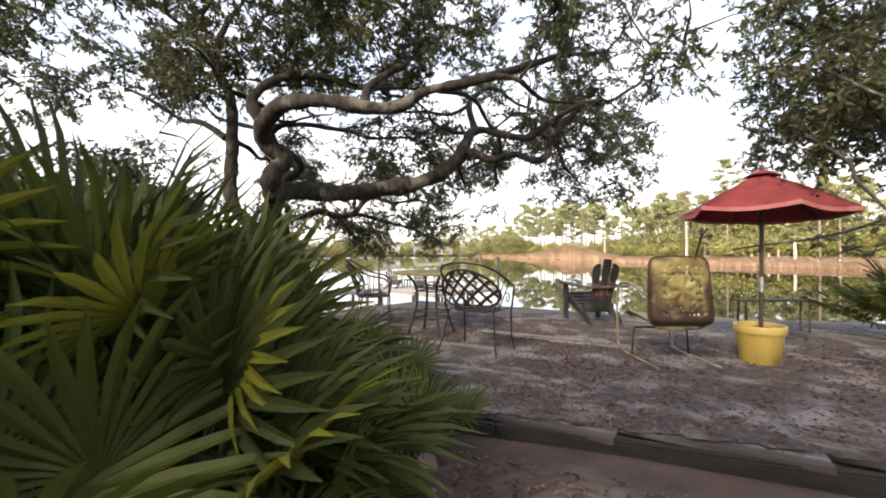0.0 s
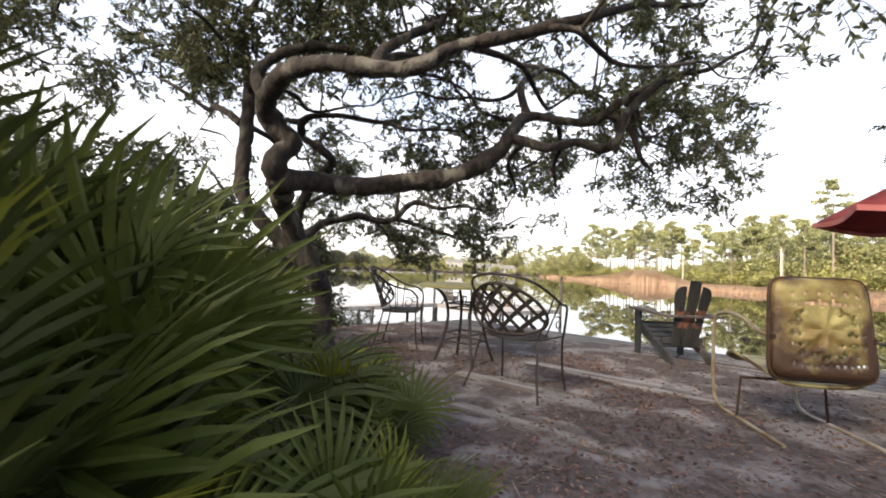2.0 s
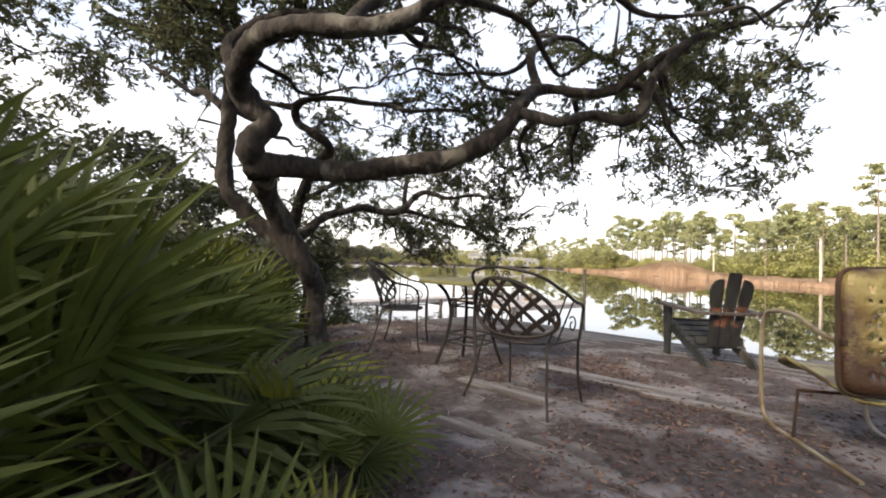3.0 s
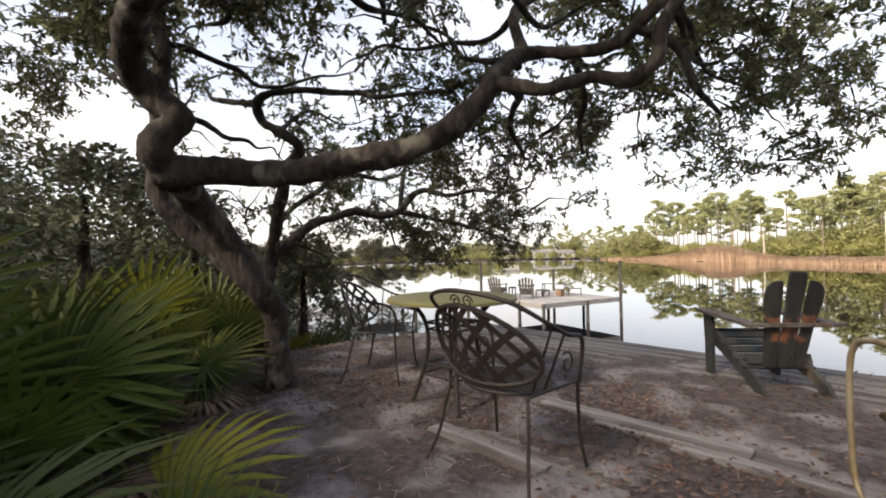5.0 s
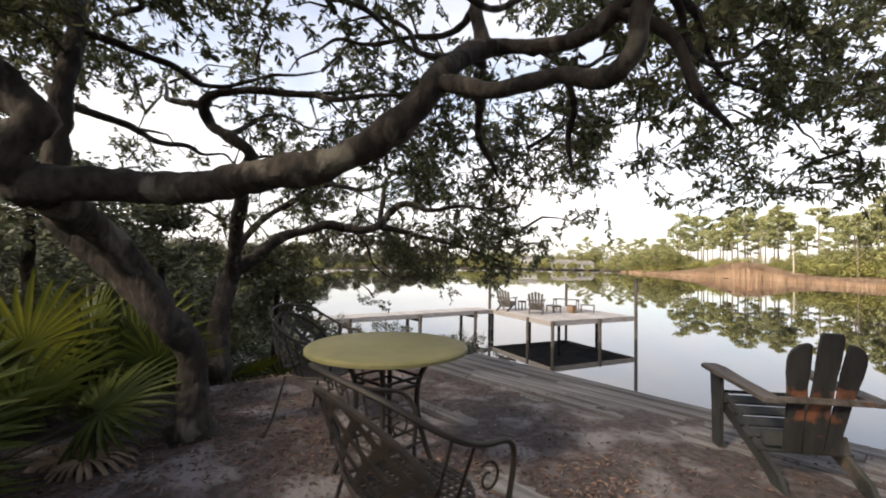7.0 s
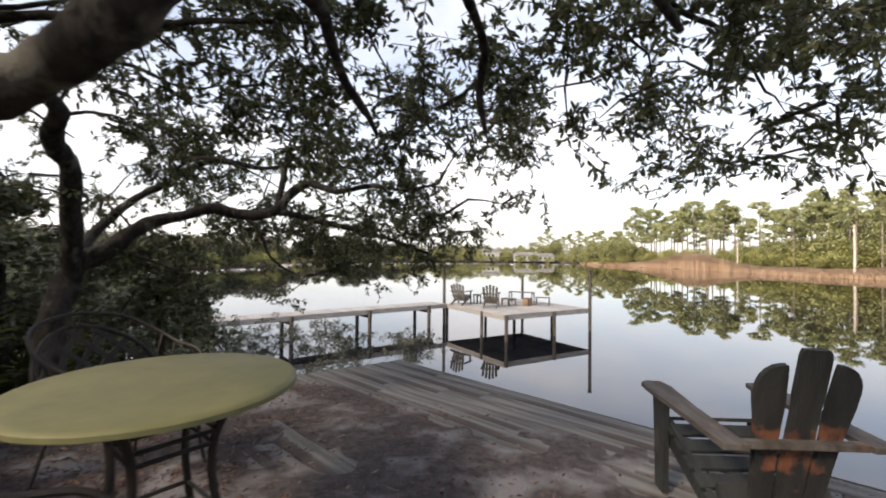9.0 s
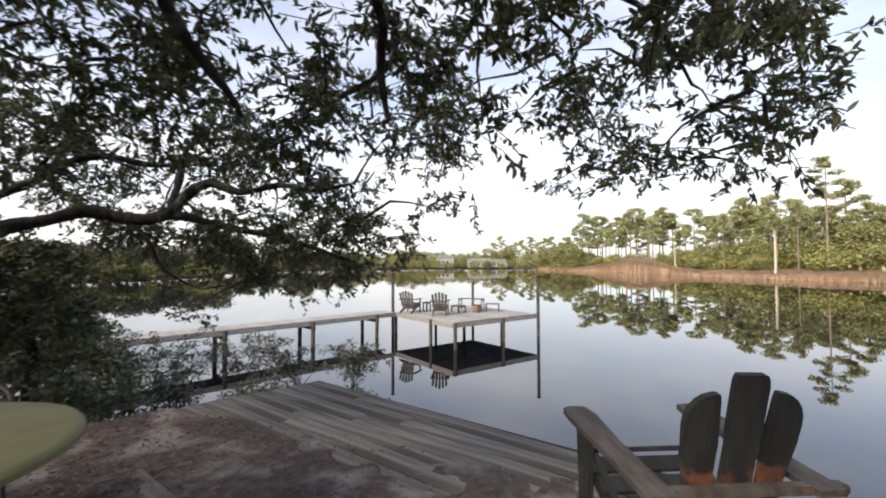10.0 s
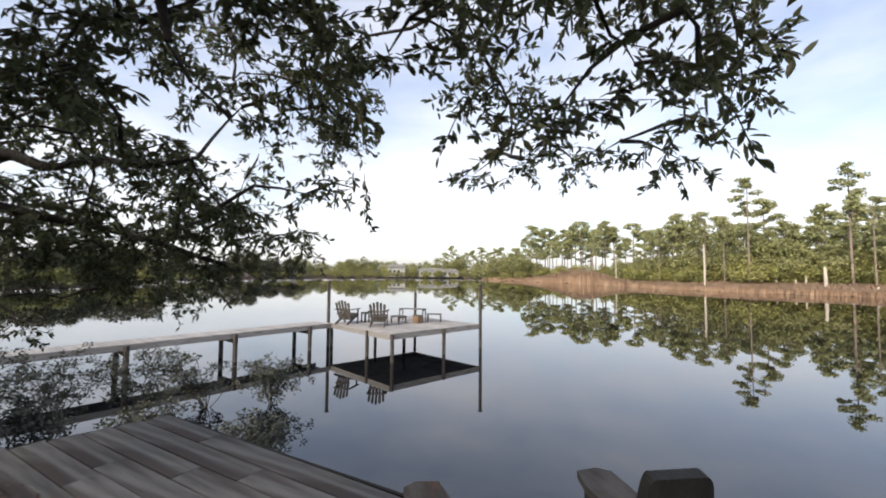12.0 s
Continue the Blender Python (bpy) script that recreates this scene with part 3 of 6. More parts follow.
def foliage(anchors, rng, per=7, leaves=17, spread=0.32, length=(0.05, 0.085), width=0.0125, droop=0.35):
    """Leafy twiglets round each anchor: their lines and their leaves."""
    n = len(anchors) * per
    base = np.repeat(anchors, per, 0) + rng.normal(0, 0.07, (n, 3))
    d = rng.normal(0, 1, (n, 3))
    d[:, 2] = d[:, 2] * 0.55 - droop
    d /= np.linalg.norm(d, axis=1)[:, None]
    ln = spread * rng.uniform(0.5, 1.15, n)
    lines = []
    for i in range(n):
        mid = base[i] + d[i] * ln[i] * 0.5 + np.array((0, 0, 0.02))
        lines.append(([base[i], mid, base[i] + d[i] * ln[i]], 0.0))
    t = rng.uniform(0.08, 1.03, (n, leaves))
    pos = base[:, None, :] + d[:, None, :] * (ln[:, None] * t)[..., None] + rng.normal(0, 0.008, (n, leaves, 3))
    out = rng.normal(0, 1, (n, leaves, 3))
    out = out / np.linalg.norm(out, axis=2)[..., None] * 0.9 + d[:, None, :] * 0.75
    out[..., 2] -= 0.12
    m = n * leaves
    return lines, (pos.reshape(-1, 3), out.reshape(-1, 3), rng.normal(0, 1, (m, 3)) + np.array((0, 0, 0.8)),
                   rng.uniform(*length, m), rng.uniform(width * 0.75, width * 1.2, m))


def build_oak():
    oak = tagged(empty("live_oak_tree", spot(-1.05, 6.45)),
                 "old live oak with crooked dark trunk and long low limbs", "tree")
    inv = oak.matrix_world.inverted()
    nodes = []

    def add(name, pts, label=""):
        loc = [(*(inv @ Vector(p[:3])), p[3]) for p in pts]
        nodes.extend(limb(name, loc, oak, 14, label))

    add("trunk", TRUNK, "leaning dark grey trunk with furrowed bark")
    for pts in (MAIN, LOWER, SIDE, DROP, FALL, STUB, CROOK, STEM_B, UPRISE, RAMBLE, LEFTWARD, OVER):
        add("limb", pts)
    for k, (a, h, L, r) in enumerate(((OVER[3], (0.5, 1, 0.3), 1.9, 0.03), (OVER[2], (-1, 0.7, 0.4), 1.6, 0.03), (CROOK[7], (0.4, 1, 0.5), 2.2, 0.032), (CROOK[9], (0.8, 1, 0.25), 2.2, 0.03),
                                      (MAIN[9], (-0.6, 1, 0.5), 2.0, 0.032), (MAIN[9], (-0.9, 0.3, 0.5), 1.8, 0.028), (STEM_B[6], (0.7, 0.8, 0.3), 2.2, 0.032), (STEM_B[5], (-0.6, 1, 0.2), 1.9, 0.03),
                                      (STEM_B[7], (-1, 0.3, 0.4), 1.8, 0.028), (MAIN[13], (0.8, 0.9, 0.1), 2.0, 0.024), (LOWER[7], (1, 0.4, 0.25), 1.9, 0.024), (RAMBLE[2], (0.9, 0.5, -0.1), 2.0, 0.026),
                                      (FALL[1], (0.7, 1, 0.1), 1.6, 0.022), (RAMBLE[1], (-1, 0.6, 0.1), 2.0, 0.028), (CROOK[10], (1, -0.3, 0.3), 1.8, 0.026))):
        add("limb", wander(a[:3], h, L, r, 70 + k))
    rng = np.random.default_rng(3)
    anchors = []
    rnd = random.Random(11)
    while len(anchors) < 960:
        p = (rnd.uniform(-5.2, 7.2), rnd.uniform(4.3, 11.5), rnd.uniform(1.1, 5.2))
        if inside_crown(p) and not (p[0] < 1.9 and p[1] > 8.6 and p[2] < 2.6):
            anchors.append(inv @ Vector(p))
    for k in range(7):
        anchors.append(inv @ Vector((rnd.uniform(4.0, 5.0), rnd.uniform(4.1, 5.0), rnd.uniform(0.9, 1.5))))
    anchors = np.array(anchors)
    stuff("twig_spray", twig_mesh(grow(nodes, anchors), TWIG, 0.007, 0.021), None, oak, "thin grey twigs")
    lines, leaves = foliage(anchors, rng)
    low = [(3.9, 5.2, 2.5, 0.012), (3.9, 4.2, 1.75, 0.01), (3.3, 3.35, 1.36, 0.007), (2.55, 2.98, 1.13, 0.005), (2.1, 2.86, 1.05, 0.003)]
    add("low_branch", low)
    tips = np.array([inv @ Vector(q[:3]) for q in smooth_line(low, 5)[11:]])
    more_lines, more = foliage(tips, rng, per=1, leaves=7, spread=0.12, length=(0.028, 0.045), width=0.0075, droop=0.1)
    lines, leaves = lines + more_lines, tuple(np.concatenate(pair) for pair in zip(leaves, more))
    stuff("twiglet", twig_mesh(lines, TWIG, 0.0028, 0), None, oak, "thin grey twigs")
    part("crown", leaf_mesh(*leaves, OAK_LEAF, rng), None, oak, "open crown of small dark green oak leaves")


def build_back_oak():
    oak = tagged(empty("live_oak_tree", spot(-2.62, 7.75)),
                 "second live oak leaning over the lake behind the terrace", "tree")
    inv = oak.matrix_world.inverted()
    nodes = []
    for i, pts in enumerate((TRUNK_B, BACK_UP, BACK_UP_LEFT, BACK_LOW, BACK_TOP, BACK_DARK, wander(BACK_UP[5][:3], (0.2, 1, 0.25), 2.0, 0.03, 91),
                             wander(BACK_UP[9][:3], (0.8, 1, 0.1), 1.9, 0.024, 92), wander(TRUNK_B[6][:3], (0.5, 0.8, -0.15), 1.8, 0.024, 93), wander(BACK_DARK[2][:3], (1, 0.3, 0.4), 2.0, 0.026, 94))):
        loc = [(*(inv @ Vector(p[:3])), p[3]) for p in pts]
        nodes.extend(limb("trunk" if i == 0 else "limb", loc, oak, 14, "short furrowed trunk and low limb" if i == 0 else ""))
    rng = np.random.default_rng(8)
    rnd = random.Random(12)
    anchors = []
    while len(anchors) < 190:
        a, r = rnd.uniform(0, 2 * math.pi), rnd.random() ** 0.5
        x, y = -0.9 + 2.5 * r * math.cos(a), 9.4 + 2.1 * r * math.sin(a)
        z = rnd.uniform(0.7, 3.1)
        low = 2.0 - 0.55 * max(0, y - 9.2) + 0.35 * noise.noise(Vector((x, y, 3.0))) + 0.25 * max(0, x - 0.2)
        if low < z < low + 1.35 and noise.noise(Vector((x, y, z)) * 1.3) > 0.02:
            anchors.append(inv @ Vector((x, y, z)))
    while len(anchors) < 242:
        p = Vector((rnd.uniform(-3.2, 0.6), rnd.uniform(9.3, 11.4), rnd.uniform(0.75, 1.9)))
        if p.z > 0.95 + 0.28 * abs(p.x + 0.6) and noise.noise(p * 1.6) > -0.05:
            anchors.append(inv @ p)
    while len(anchors) < 277:
        p = Vector((rnd.uniform(-5.5, -2.2), rnd.uniform(7.2, 10.5), rnd.uniform(0.6, 2.6)))
        anchors.append(inv @ p)
    anchors = np.array(anchors)
    stuff("twig_spray", twig_mesh(grow(nodes, anchors), TWIG, 0.007, 0.021), None, oak, "thin grey twigs")
    lines, leaves = foliage(anchors, rng, leaves=17)
    stuff("twiglet", twig_mesh(lines, TWIG, 0.0028, 0), None, oak, "thin grey twigs")
    part("crown", leaf_mesh(*leaves, OAK_LEAF, rng), None, oak, "drooping crown of small dark green oak leaves")


build_oak()
build_back_oak()

# ---- palmettos ----
def frond_mesh(seed, blades=24, reach=0.52, petiole=0.6, mat=None, stem=None, droop=0.1, wide=0.014):
    """One palmetto frond: a petiole along y and a fan of folded blades."""
    r = random.Random(seed)
    s = Shape().tube([(0, 0, 0), (0, petiole * 0.5, 0.03), (0, petiole, 0.02)], [0.008, 0.006, 0.005], 5)
    stem_faces = len(s.f)
    hub = Vector((0, petiole, 0.02))
    span = radians(125)
    vs, fs = [tuple(hub)], []

    def at(a, L, u, sideways=0.0, raised=0.0, sag=0.0):
        lift = 0.18 * math.cos(a * 0.5)
        t = abs(a) / span
        return hub + Vector((math.sin(a), math.cos(a), 0)) * (L * u) + Vector((math.cos(a), -math.sin(a), 0)) * sideways \
            + Vector((0, 0, lift * L * u - (droop + sag) * u ** 3 * L * 1.3 + 0.05 * t * u + raised))

    step = 2 * span / (blades - 1)
    angles = [-span + i * step + r.uniform(-0.03, 0.03) for i in range(blades)]
    edges = [angles[0] - step / 2] + [(a + b) / 2 for a, b in zip(angles, angles[1:])] + [angles[-1] + step / 2]
    web = 0.2
    vs += [at(a, reach, web, raised=0.007) for a in edges]
    for i, a in enumerate(angles):
        L = reach * (1 - 0.28 * (abs(a) / span) ** 2) * r.uniform(0.88, 1.08)
        sag = 0.1 * r.random()
        k = len(vs)
        vs.append(at(a, reach, web))
        for u, w in ((0.5, 1.0), (0.76, 0.75), (1.0, 0.06)):
            hw = wide * 1.35 * w
            vs += [at(a, L, u, -hw, 0.45 * hw, sag), at(a, L, u, 0.0, 0.0, sag), at(a, L, u, hw, 0.45 * hw, sag)]
        fs += [(0, 1 + i, k), (0, k, 2 + i), (1 + i, k + 1, k + 2, k), (k, k + 2, k + 3, 2 + i)]
        for q in (k + 1, k + 4):
            fs += [(q, q + 3, q + 4, q + 1), (q + 1, q + 4, q + 5, q + 2)]
    s.add(vs, fs)
    me = s.mesh(mat, False, "frond")
    me.materials.append(stem)
    for f in list(me.polygons)[:stem_faces]:
        f.material_index = 1
    return me


FRONDS = [frond_mesh(k, 22 + k % 4, 0.46 + 0.035 * (k % 4), 0.45 + 0.07 * (k % 5), (PALM_LIT if k == 4 else PALM_LEAF if k % 2 else PALM_SHADED), PALM_STEM, 0.06 + 0.05 * (k % 3))
          for k in range(10)]
DEAD_FRONDS = [frond_mesh(40 + k, 18, 0.4, 0.35, PALM_DEAD, PALM_DEAD, 0.5, 0.013) for k in range(3)]


def palmetto(x, y, z, size, count, seed, label, dead=0, block=None, low=12):
    r = random.Random(seed)
    plant = tagged(empty("palmetto", spot(x, y, z)), label, "palm shrub")
    base = Shape().tube([(0, 0, -0.12), (0.03, 0.02, 0.12 * size), (0.05, -0.02, 0.3 * size)], [0.09, 0.08, 0.05], 8)
    part("stem", base, PALM_DEAD, plant, "shaggy brown stem")
    for i in range(count + dead):
        yaw = r.uniform(0, 360) + 137.5 * i
        el = r.uniform(low, 82) if i < count else r.uniform(-25, 8)
        sc = size * r.uniform(0.82, 1.1)
        d = Vector((-math.sin(radians(yaw)) * math.cos(radians(el)), math.cos(radians(yaw)) * math.cos(radians(el)), 0))
        if block and any((x + d.x * f * sc - bx) ** 2 + (y + d.y * f * sc - by) ** 2 < br * br for f in (0.5, 0.8, 1.1) for bx, by, br in block):
            continue
        me = (FRONDS if i < count else DEAD_FRONDS)[i % (10 if i < count else 3)]
        ob = new("frond" if i < count else "dead_frond", me)
        ob.parent = plant
        ob.matrix_basis = pose(r.uniform(-0.06, 0.06), r.uniform(-0.06, 0.06), 0.1 * size if i < count else 0.16, el, r.uniform(-25, 25), yaw) @ Matrix.Scale(sc, 4)
    return plant


LANE = [(1.55, 1.6, 0.62), (1.62, 2.2, 0.60), (1.68, 2.8, 0.55), (1.8, 3.5, 0.55), (1.95, 4.2, 0.7)]
BIG = "large green saw palmetto with yellowing fan leaves beside the terrace"
for args in ((0.28, 2.65, -0.2, 1.22, 28, 1, BIG, 26, LANE), (-0.1, 3.6, -0.2, 1.2, 28, 2, BIG, 22, LANE), (-0.75, 4.45, -0.2, 1.15, 26, 3, BIG, 18, LANE),
             (-1.7, 5.5, -0.15, 1.1, 24, 4, BIG, 5), (-2.15, 6.25, -0.2, 1.05, 20, 5, BIG, 4), (-0.9, 2.9, -0.2, 1.25, 24, 6, BIG, 4), (-1.7, 4.0, -0.2, 1.25, 22, 7, BIG, 3),
             (-2.9, 5.2, -0.25, 1.2, 20, 8, BIG, 3), (-0.4, 1.7, -0.2, 1.35, 26, 9, BIG, 18, LANE), (-0.25, 3.0, 0.1, 1.3, 16, 11, BIG, 0, None, 42), (-1.15, 4.0, 0.15, 1.3, 16, 12, BIG, 0, None, 42), (-1.0, 2.6, 0.1, 1.3, 16, 13, BIG, 0, None, 45), (-3.4, 6.8, -0.3, 1.1, 18, 10, BIG, 2)):
    palmetto(*args)
SMALL = "low young palmetto with narrow fans against the terrace edge"
for args in ((0.95, 3.62, -0.2, 0.55, 15, 21, SMALL, 2, LANE[3:]), (0.55, 4.3, -0.15, 0.6, 14, 22, SMALL, 2), (0.72, 3.0, -0.2, 0.6, 14, 23, SMALL, 2, LANE[1:4]),
             (-1.2, 5.15, 0.0, 0.55, 12, 24, SMALL, 1)):
    palmetto(*args)
FAR_PALM = "bright green palmetto on the lake bank behind the terrace"
for args in ((-2.5, 8.6, -1.0, 0.95, 18, 31, FAR_PALM), (-3.2, 9.4, -1.5, 1.0, 16, 32, FAR_PALM), (-3.3, 7.9, -0.7, 1.0, 18, 33, FAR_PALM), (-4.6, 8.4, -1.0, 1.1, 16, 34, FAR_PALM),
             (5.95, 6.85, -0.05, 0.9, 20, 35, "bright green palmetto beside the terrace at the lake"), (7.6, 6.2, -0.05, 1.0, 18, 36, "bright green palmetto beside the terrace at the lake")):
    palmetto(*args)


# ---- furniture ----
def iron_chair(m, label):
    ch = tagged(empty("iron_armchair", m), label, "garden chair", "iron armchairs round the table")
    hoop = smooth_line([(-0.29, 0.215, 0.44), (-0.305, 0.225, 0.60), (-0.335, 0.16, 0.685), (-0.36, 0.0, 0.72), (-0.355, -0.15, 0.79), (-0.25, -0.30, 0.89), (0, -0.37, 0.93),
                        (0.25, -0.30, 0.89), (0.355, -0.15, 0.79), (0.36, 0.0, 0.72), (0.335, 0.16, 0.685), (0.305, 0.225, 0.60), (0.29, 0.215, 0.44)], 6)
    part("hoop_rail", Shape().tube(hoop, 0.011, 7), IRON, ch, "curved black iron arm and back rail", True)
    ring = [(0.25 * math.cos(a), -0.0 + 0.215 * math.sin(a), 0.435) for a in [2 * math.pi * i / 24 for i in range(25)]]
    seat = part("seat", Shape().tube(ring, 0.009, 6, False), IRON, ch, "woven iron strap seat")
    for k in range(-6, 7):
        x = k * 0.036
        h = 0.215 * math.sqrt(max(0, 1 - (x / 0.25) ** 2))
        part("seat_strap", Shape().box((0.016, 2 * h, 0.004), pose(x, 0, 0.437)), IRON, seat)
        y = k * 0.032
        w = 0.25 * math.sqrt(max(0, 1 - (y / 0.215) ** 2))
        part("seat_strap", Shape().box((2 * w, 0.014, 0.004), pose(0, y, 0.442)), IRON, seat)
    # lattice back: an oval ring with crossing straps on a curved surface
    def on_back(u, v):
        return Vector((u, -0.215 + 1.15 * u * u - 0.36 * v, 0.45 + v - 0.45 * u * u))
    A, B, V0 = 0.335, 0.195, 0.215
    s = Shape().tube([on_back(A * math.cos(t), V0 + B * math.sin(t)) for t in [2 * math.pi * i / 32 for i in range(33)]], 0.013, 6, False)
    part("back_ring", s, IRON, ch, "", True)
    for sg in (-1, 1):
        for k in range(-4, 5):
            c = k * 0.098
            pts = []
            for i in range(41):
                q = -0.42 + 0.84 * i / 40
                u, v = (q + c) * 0.7071, sg * (q - c) * 0.7071
                if (u / A) ** 2 + (v / B) ** 2 < 1:
                    pts.append((u, v))
            if len(pts) < 3:
                continue
            st, n = Shape(), Vector((0.7071, -0.7071 * sg))
            vs, fs = [], []
            for u, v in pts:
                for w, dy in ((-0.014, 0), (0.014, 0), (0.014, 0.005), (-0.014, 0.005)):
                    p = on_back(u + n.x * w, V0 + v + n.y * w)
                    vs.append(p + Vector((0, dy + (0.002 if sg > 0 else -0.002), 0)))
            for i in range(len(pts) - 1):
                for j in range(4):
                    fs.append((i * 4 + j, i * 4 + (j + 1) % 4, i * 4 + 4 + (j + 1) % 4, i * 4 + 4 + j))
            part("lattice_strap", st.add(vs, fs), IRON, ch)
    scroll = [(0.035 * (1 - i / 22) * math.cos(i * 0.5) , 0, 0.90 + 0.035 * (1 - i / 22) * math.sin(i * 0.5)) for i in range(18)]
    for sx in (-1, 1):
        part("scroll", Shape().tube([(sx * (0.04 + p[0]), -0.335 + (0.93 - p[2]) * 0.3, p[2] - 0.025) for p in scroll], 0.004, 5), IRON, ch)
        arm_scroll = [(sx * 0.283, 0.12 + 0.06 * (1 - i / 24) * math.cos(2.2 - i * 0.42), 0.55 + 0.06 * (1 - i / 24) * math.sin(2.2 - i * 0.42)) for i in range(18)]
        part("arm_scroll", Shape().tube(arm_scroll, 0.0055, 5), IRON, ch)
        part("arm_support", Shape().tube([(sx * 0.22, -0.08, 0.44), (sx * 0.29, -0.1, 0.6), (sx * 0.357, -0.11, 0.77)], 0.006, 6), IRON, ch)
        part("arm_support", Shape().tube([(sx * 0.245, -0.02, 0.44), (sx * 0.31, -0.02, 0.6), (sx * 0.36, -0.02, 0.725)], 0.006, 6), IRON, ch)
        part("seat_bar", Shape().tube([(sx * 0.285, 0.21, 0.445), (sx * 0.25, -0.16, 0.435)], 0.007, 6), IRON, ch)
        part("leg", Shape().tube(smooth_line([(sx * 0.285, 0.21, 0.445), (sx * 0.282, 0.215, 0.3), (sx * 0.285, 0.225, 0.15), (sx * 0.30, 0.25, 0.004)], 4), 0.009, 7), IRON, ch, "", True)
        part("leg", Shape().tube(smooth_line([(sx * 0.25, -0.16, 0.44), (sx * 0.275, -0.19, 0.3), (sx * 0.295, -0.225, 0.15), (sx * 0.335, -0.275, 0.004)], 4), 0.009, 7), IRON, ch, "", True)
    return ch


iron_chair(spot(1.135, 5.9, 0.0, -24), "black wrought iron lattice armchair pulled out from the round table")
iron_chair(spot(-0.37, 7.05, 0.0, -77), "black wrought iron lattice armchair between the round table and oak")


def round_table(m):
    tb = tagged(empty("round_table", m), "round garden table with an olive green top on black iron legs", "table")
    s, rim = Shape(), []
    n = 56
    prof = [(0.0, 0.792), (0.455, 0.792), (0.476, 0.788), (0.484, 0.779), (0.484, 0.762), (0.472, 0.758), (0.0, 0.762)]
    vs = []
    for r, z in prof[1:-1]:
        vs += [(r * math.cos(2 * math.pi * i / n), r * math.sin(2 * math.pi * i / n), z) for i in range(n)]
    fs = [tuple(range(n))[::1]]
    k = len(prof) - 2
    for a in range(k - 1):
        fs += [(a * n + i, (a + 1) * n + i, (a + 1) * n + (i + 1) % n, a * n + (i + 1) % n) for i in range(n)]
    fs.append(tuple(range((k - 1) * n, k * n))[::-1])
    part("tabletop", s.add(vs, fs), TABLETOP, tb, "round olive green tabletop", True)
    for q in range(4):
        a = radians(90 * q)
        c, sn = math.cos(a), math.sin(a)
        line = smooth_line([(r * c, r * sn, z) for r, z in ((0.31, 0.012), (0.26, 0.14), (0.215, 0.28), (0.185, 0.42), (0.19, 0.56), (0.235, 0.67), (0.31, 0.75))], 5)
        part("leg", Shape().tube(line, 0.016, 8), IRON, tb, "curved black iron leg", True)
    for z, r in ((0.22, 0.232), (0.30, 0.21), (0.55, 0.19), (0.60, 0.205)):
        for q in range(4):
            a, b = radians(90 * q), radians(90 * q + 90)
            part("stretcher", Shape().tube([(r * math.cos(a), r * math.sin(a), z), (r * math.cos(b), r * math.sin(b), z)], 0.009, 6), IRON, tb)
    return tb


round_table(spot(0.51, 6.64, 0.0, 28))


def rubbed_slat_material():
    """Dark paint rubbed through to orange wood where backs and elbows touch the lower half of the slat."""
    m = material("rubbed_slat_wood", (0.026, 0.028, 0.028), (0.011, 0.012, 0.013), 5, 0.75, bump=0.4, bump_scale=50, stretch=(3, 1, 0.6))
    nt = m.node_tree
    b = nt.nodes["Principled BSDF"]
    lk = nt.links.new
    co = nt.nodes.new("ShaderNodeTexCoord")
    sep = nt.nodes.new("ShaderNodeSeparateXYZ")
    n = nt.nodes.new("ShaderNodeTexNoise")
    n.inputs["Scale"].default_value, n.inputs["Detail"].default_value = 9.0, 6
    lk(co.outputs["Object"], sep.inputs[0]); lk(co.outputs["Object"], n.inputs["Vector"])
    up = nt.nodes.new("ShaderNodeMapRange")
    up.inputs[1].default_value, up.inputs[2].default_value = 0.74, 0.60
    up.inputs[3].default_value, up.inputs[4].default_value = -0.35, 0.08
    lk(sep.outputs[2], up.inputs[0])
    down = nt.nodes.new("ShaderNodeMapRange")
    down.inputs[1].default_value, down.inputs[2].default_value = 0.54, 0.36
    down.inputs[3].default_value, down.inputs[4].default_value = 0.0, -0.22
    lk(sep.outputs[2], down.inputs[0])
    both, add = nt.nodes.new("ShaderNodeMath"), nt.nodes.new("ShaderNodeMath")
    both.operation = add.operation = "ADD"
    lk(up.outputs[0], both.inputs[0]); lk(down.outputs[0], both.inputs[1])
    lk(both.outputs[0], add.inputs[0]); lk(n.outputs["Fac"], add.inputs[1])
    edge = nt.nodes.new("ShaderNodeMapRange")
    edge.inputs[1].default_value, edge.inputs[2].default_value = 0.48, 0.62
    lk(add.outputs[0], edge.inputs[0])
    mix = nt.nodes.new("ShaderNodeMixRGB")
    mix.inputs[2].default_value = (0.17, 0.065, 0.035, 1)
    old = b.inputs["Base Color"].links[0].from_socket
    lk(edge.outputs[0], mix.inputs[0]); lk(old, mix.inputs[1]); lk(mix.outputs[0], b.inputs["Base Color"])
    return m


SLAT_WOOD = rubbed_slat_material()


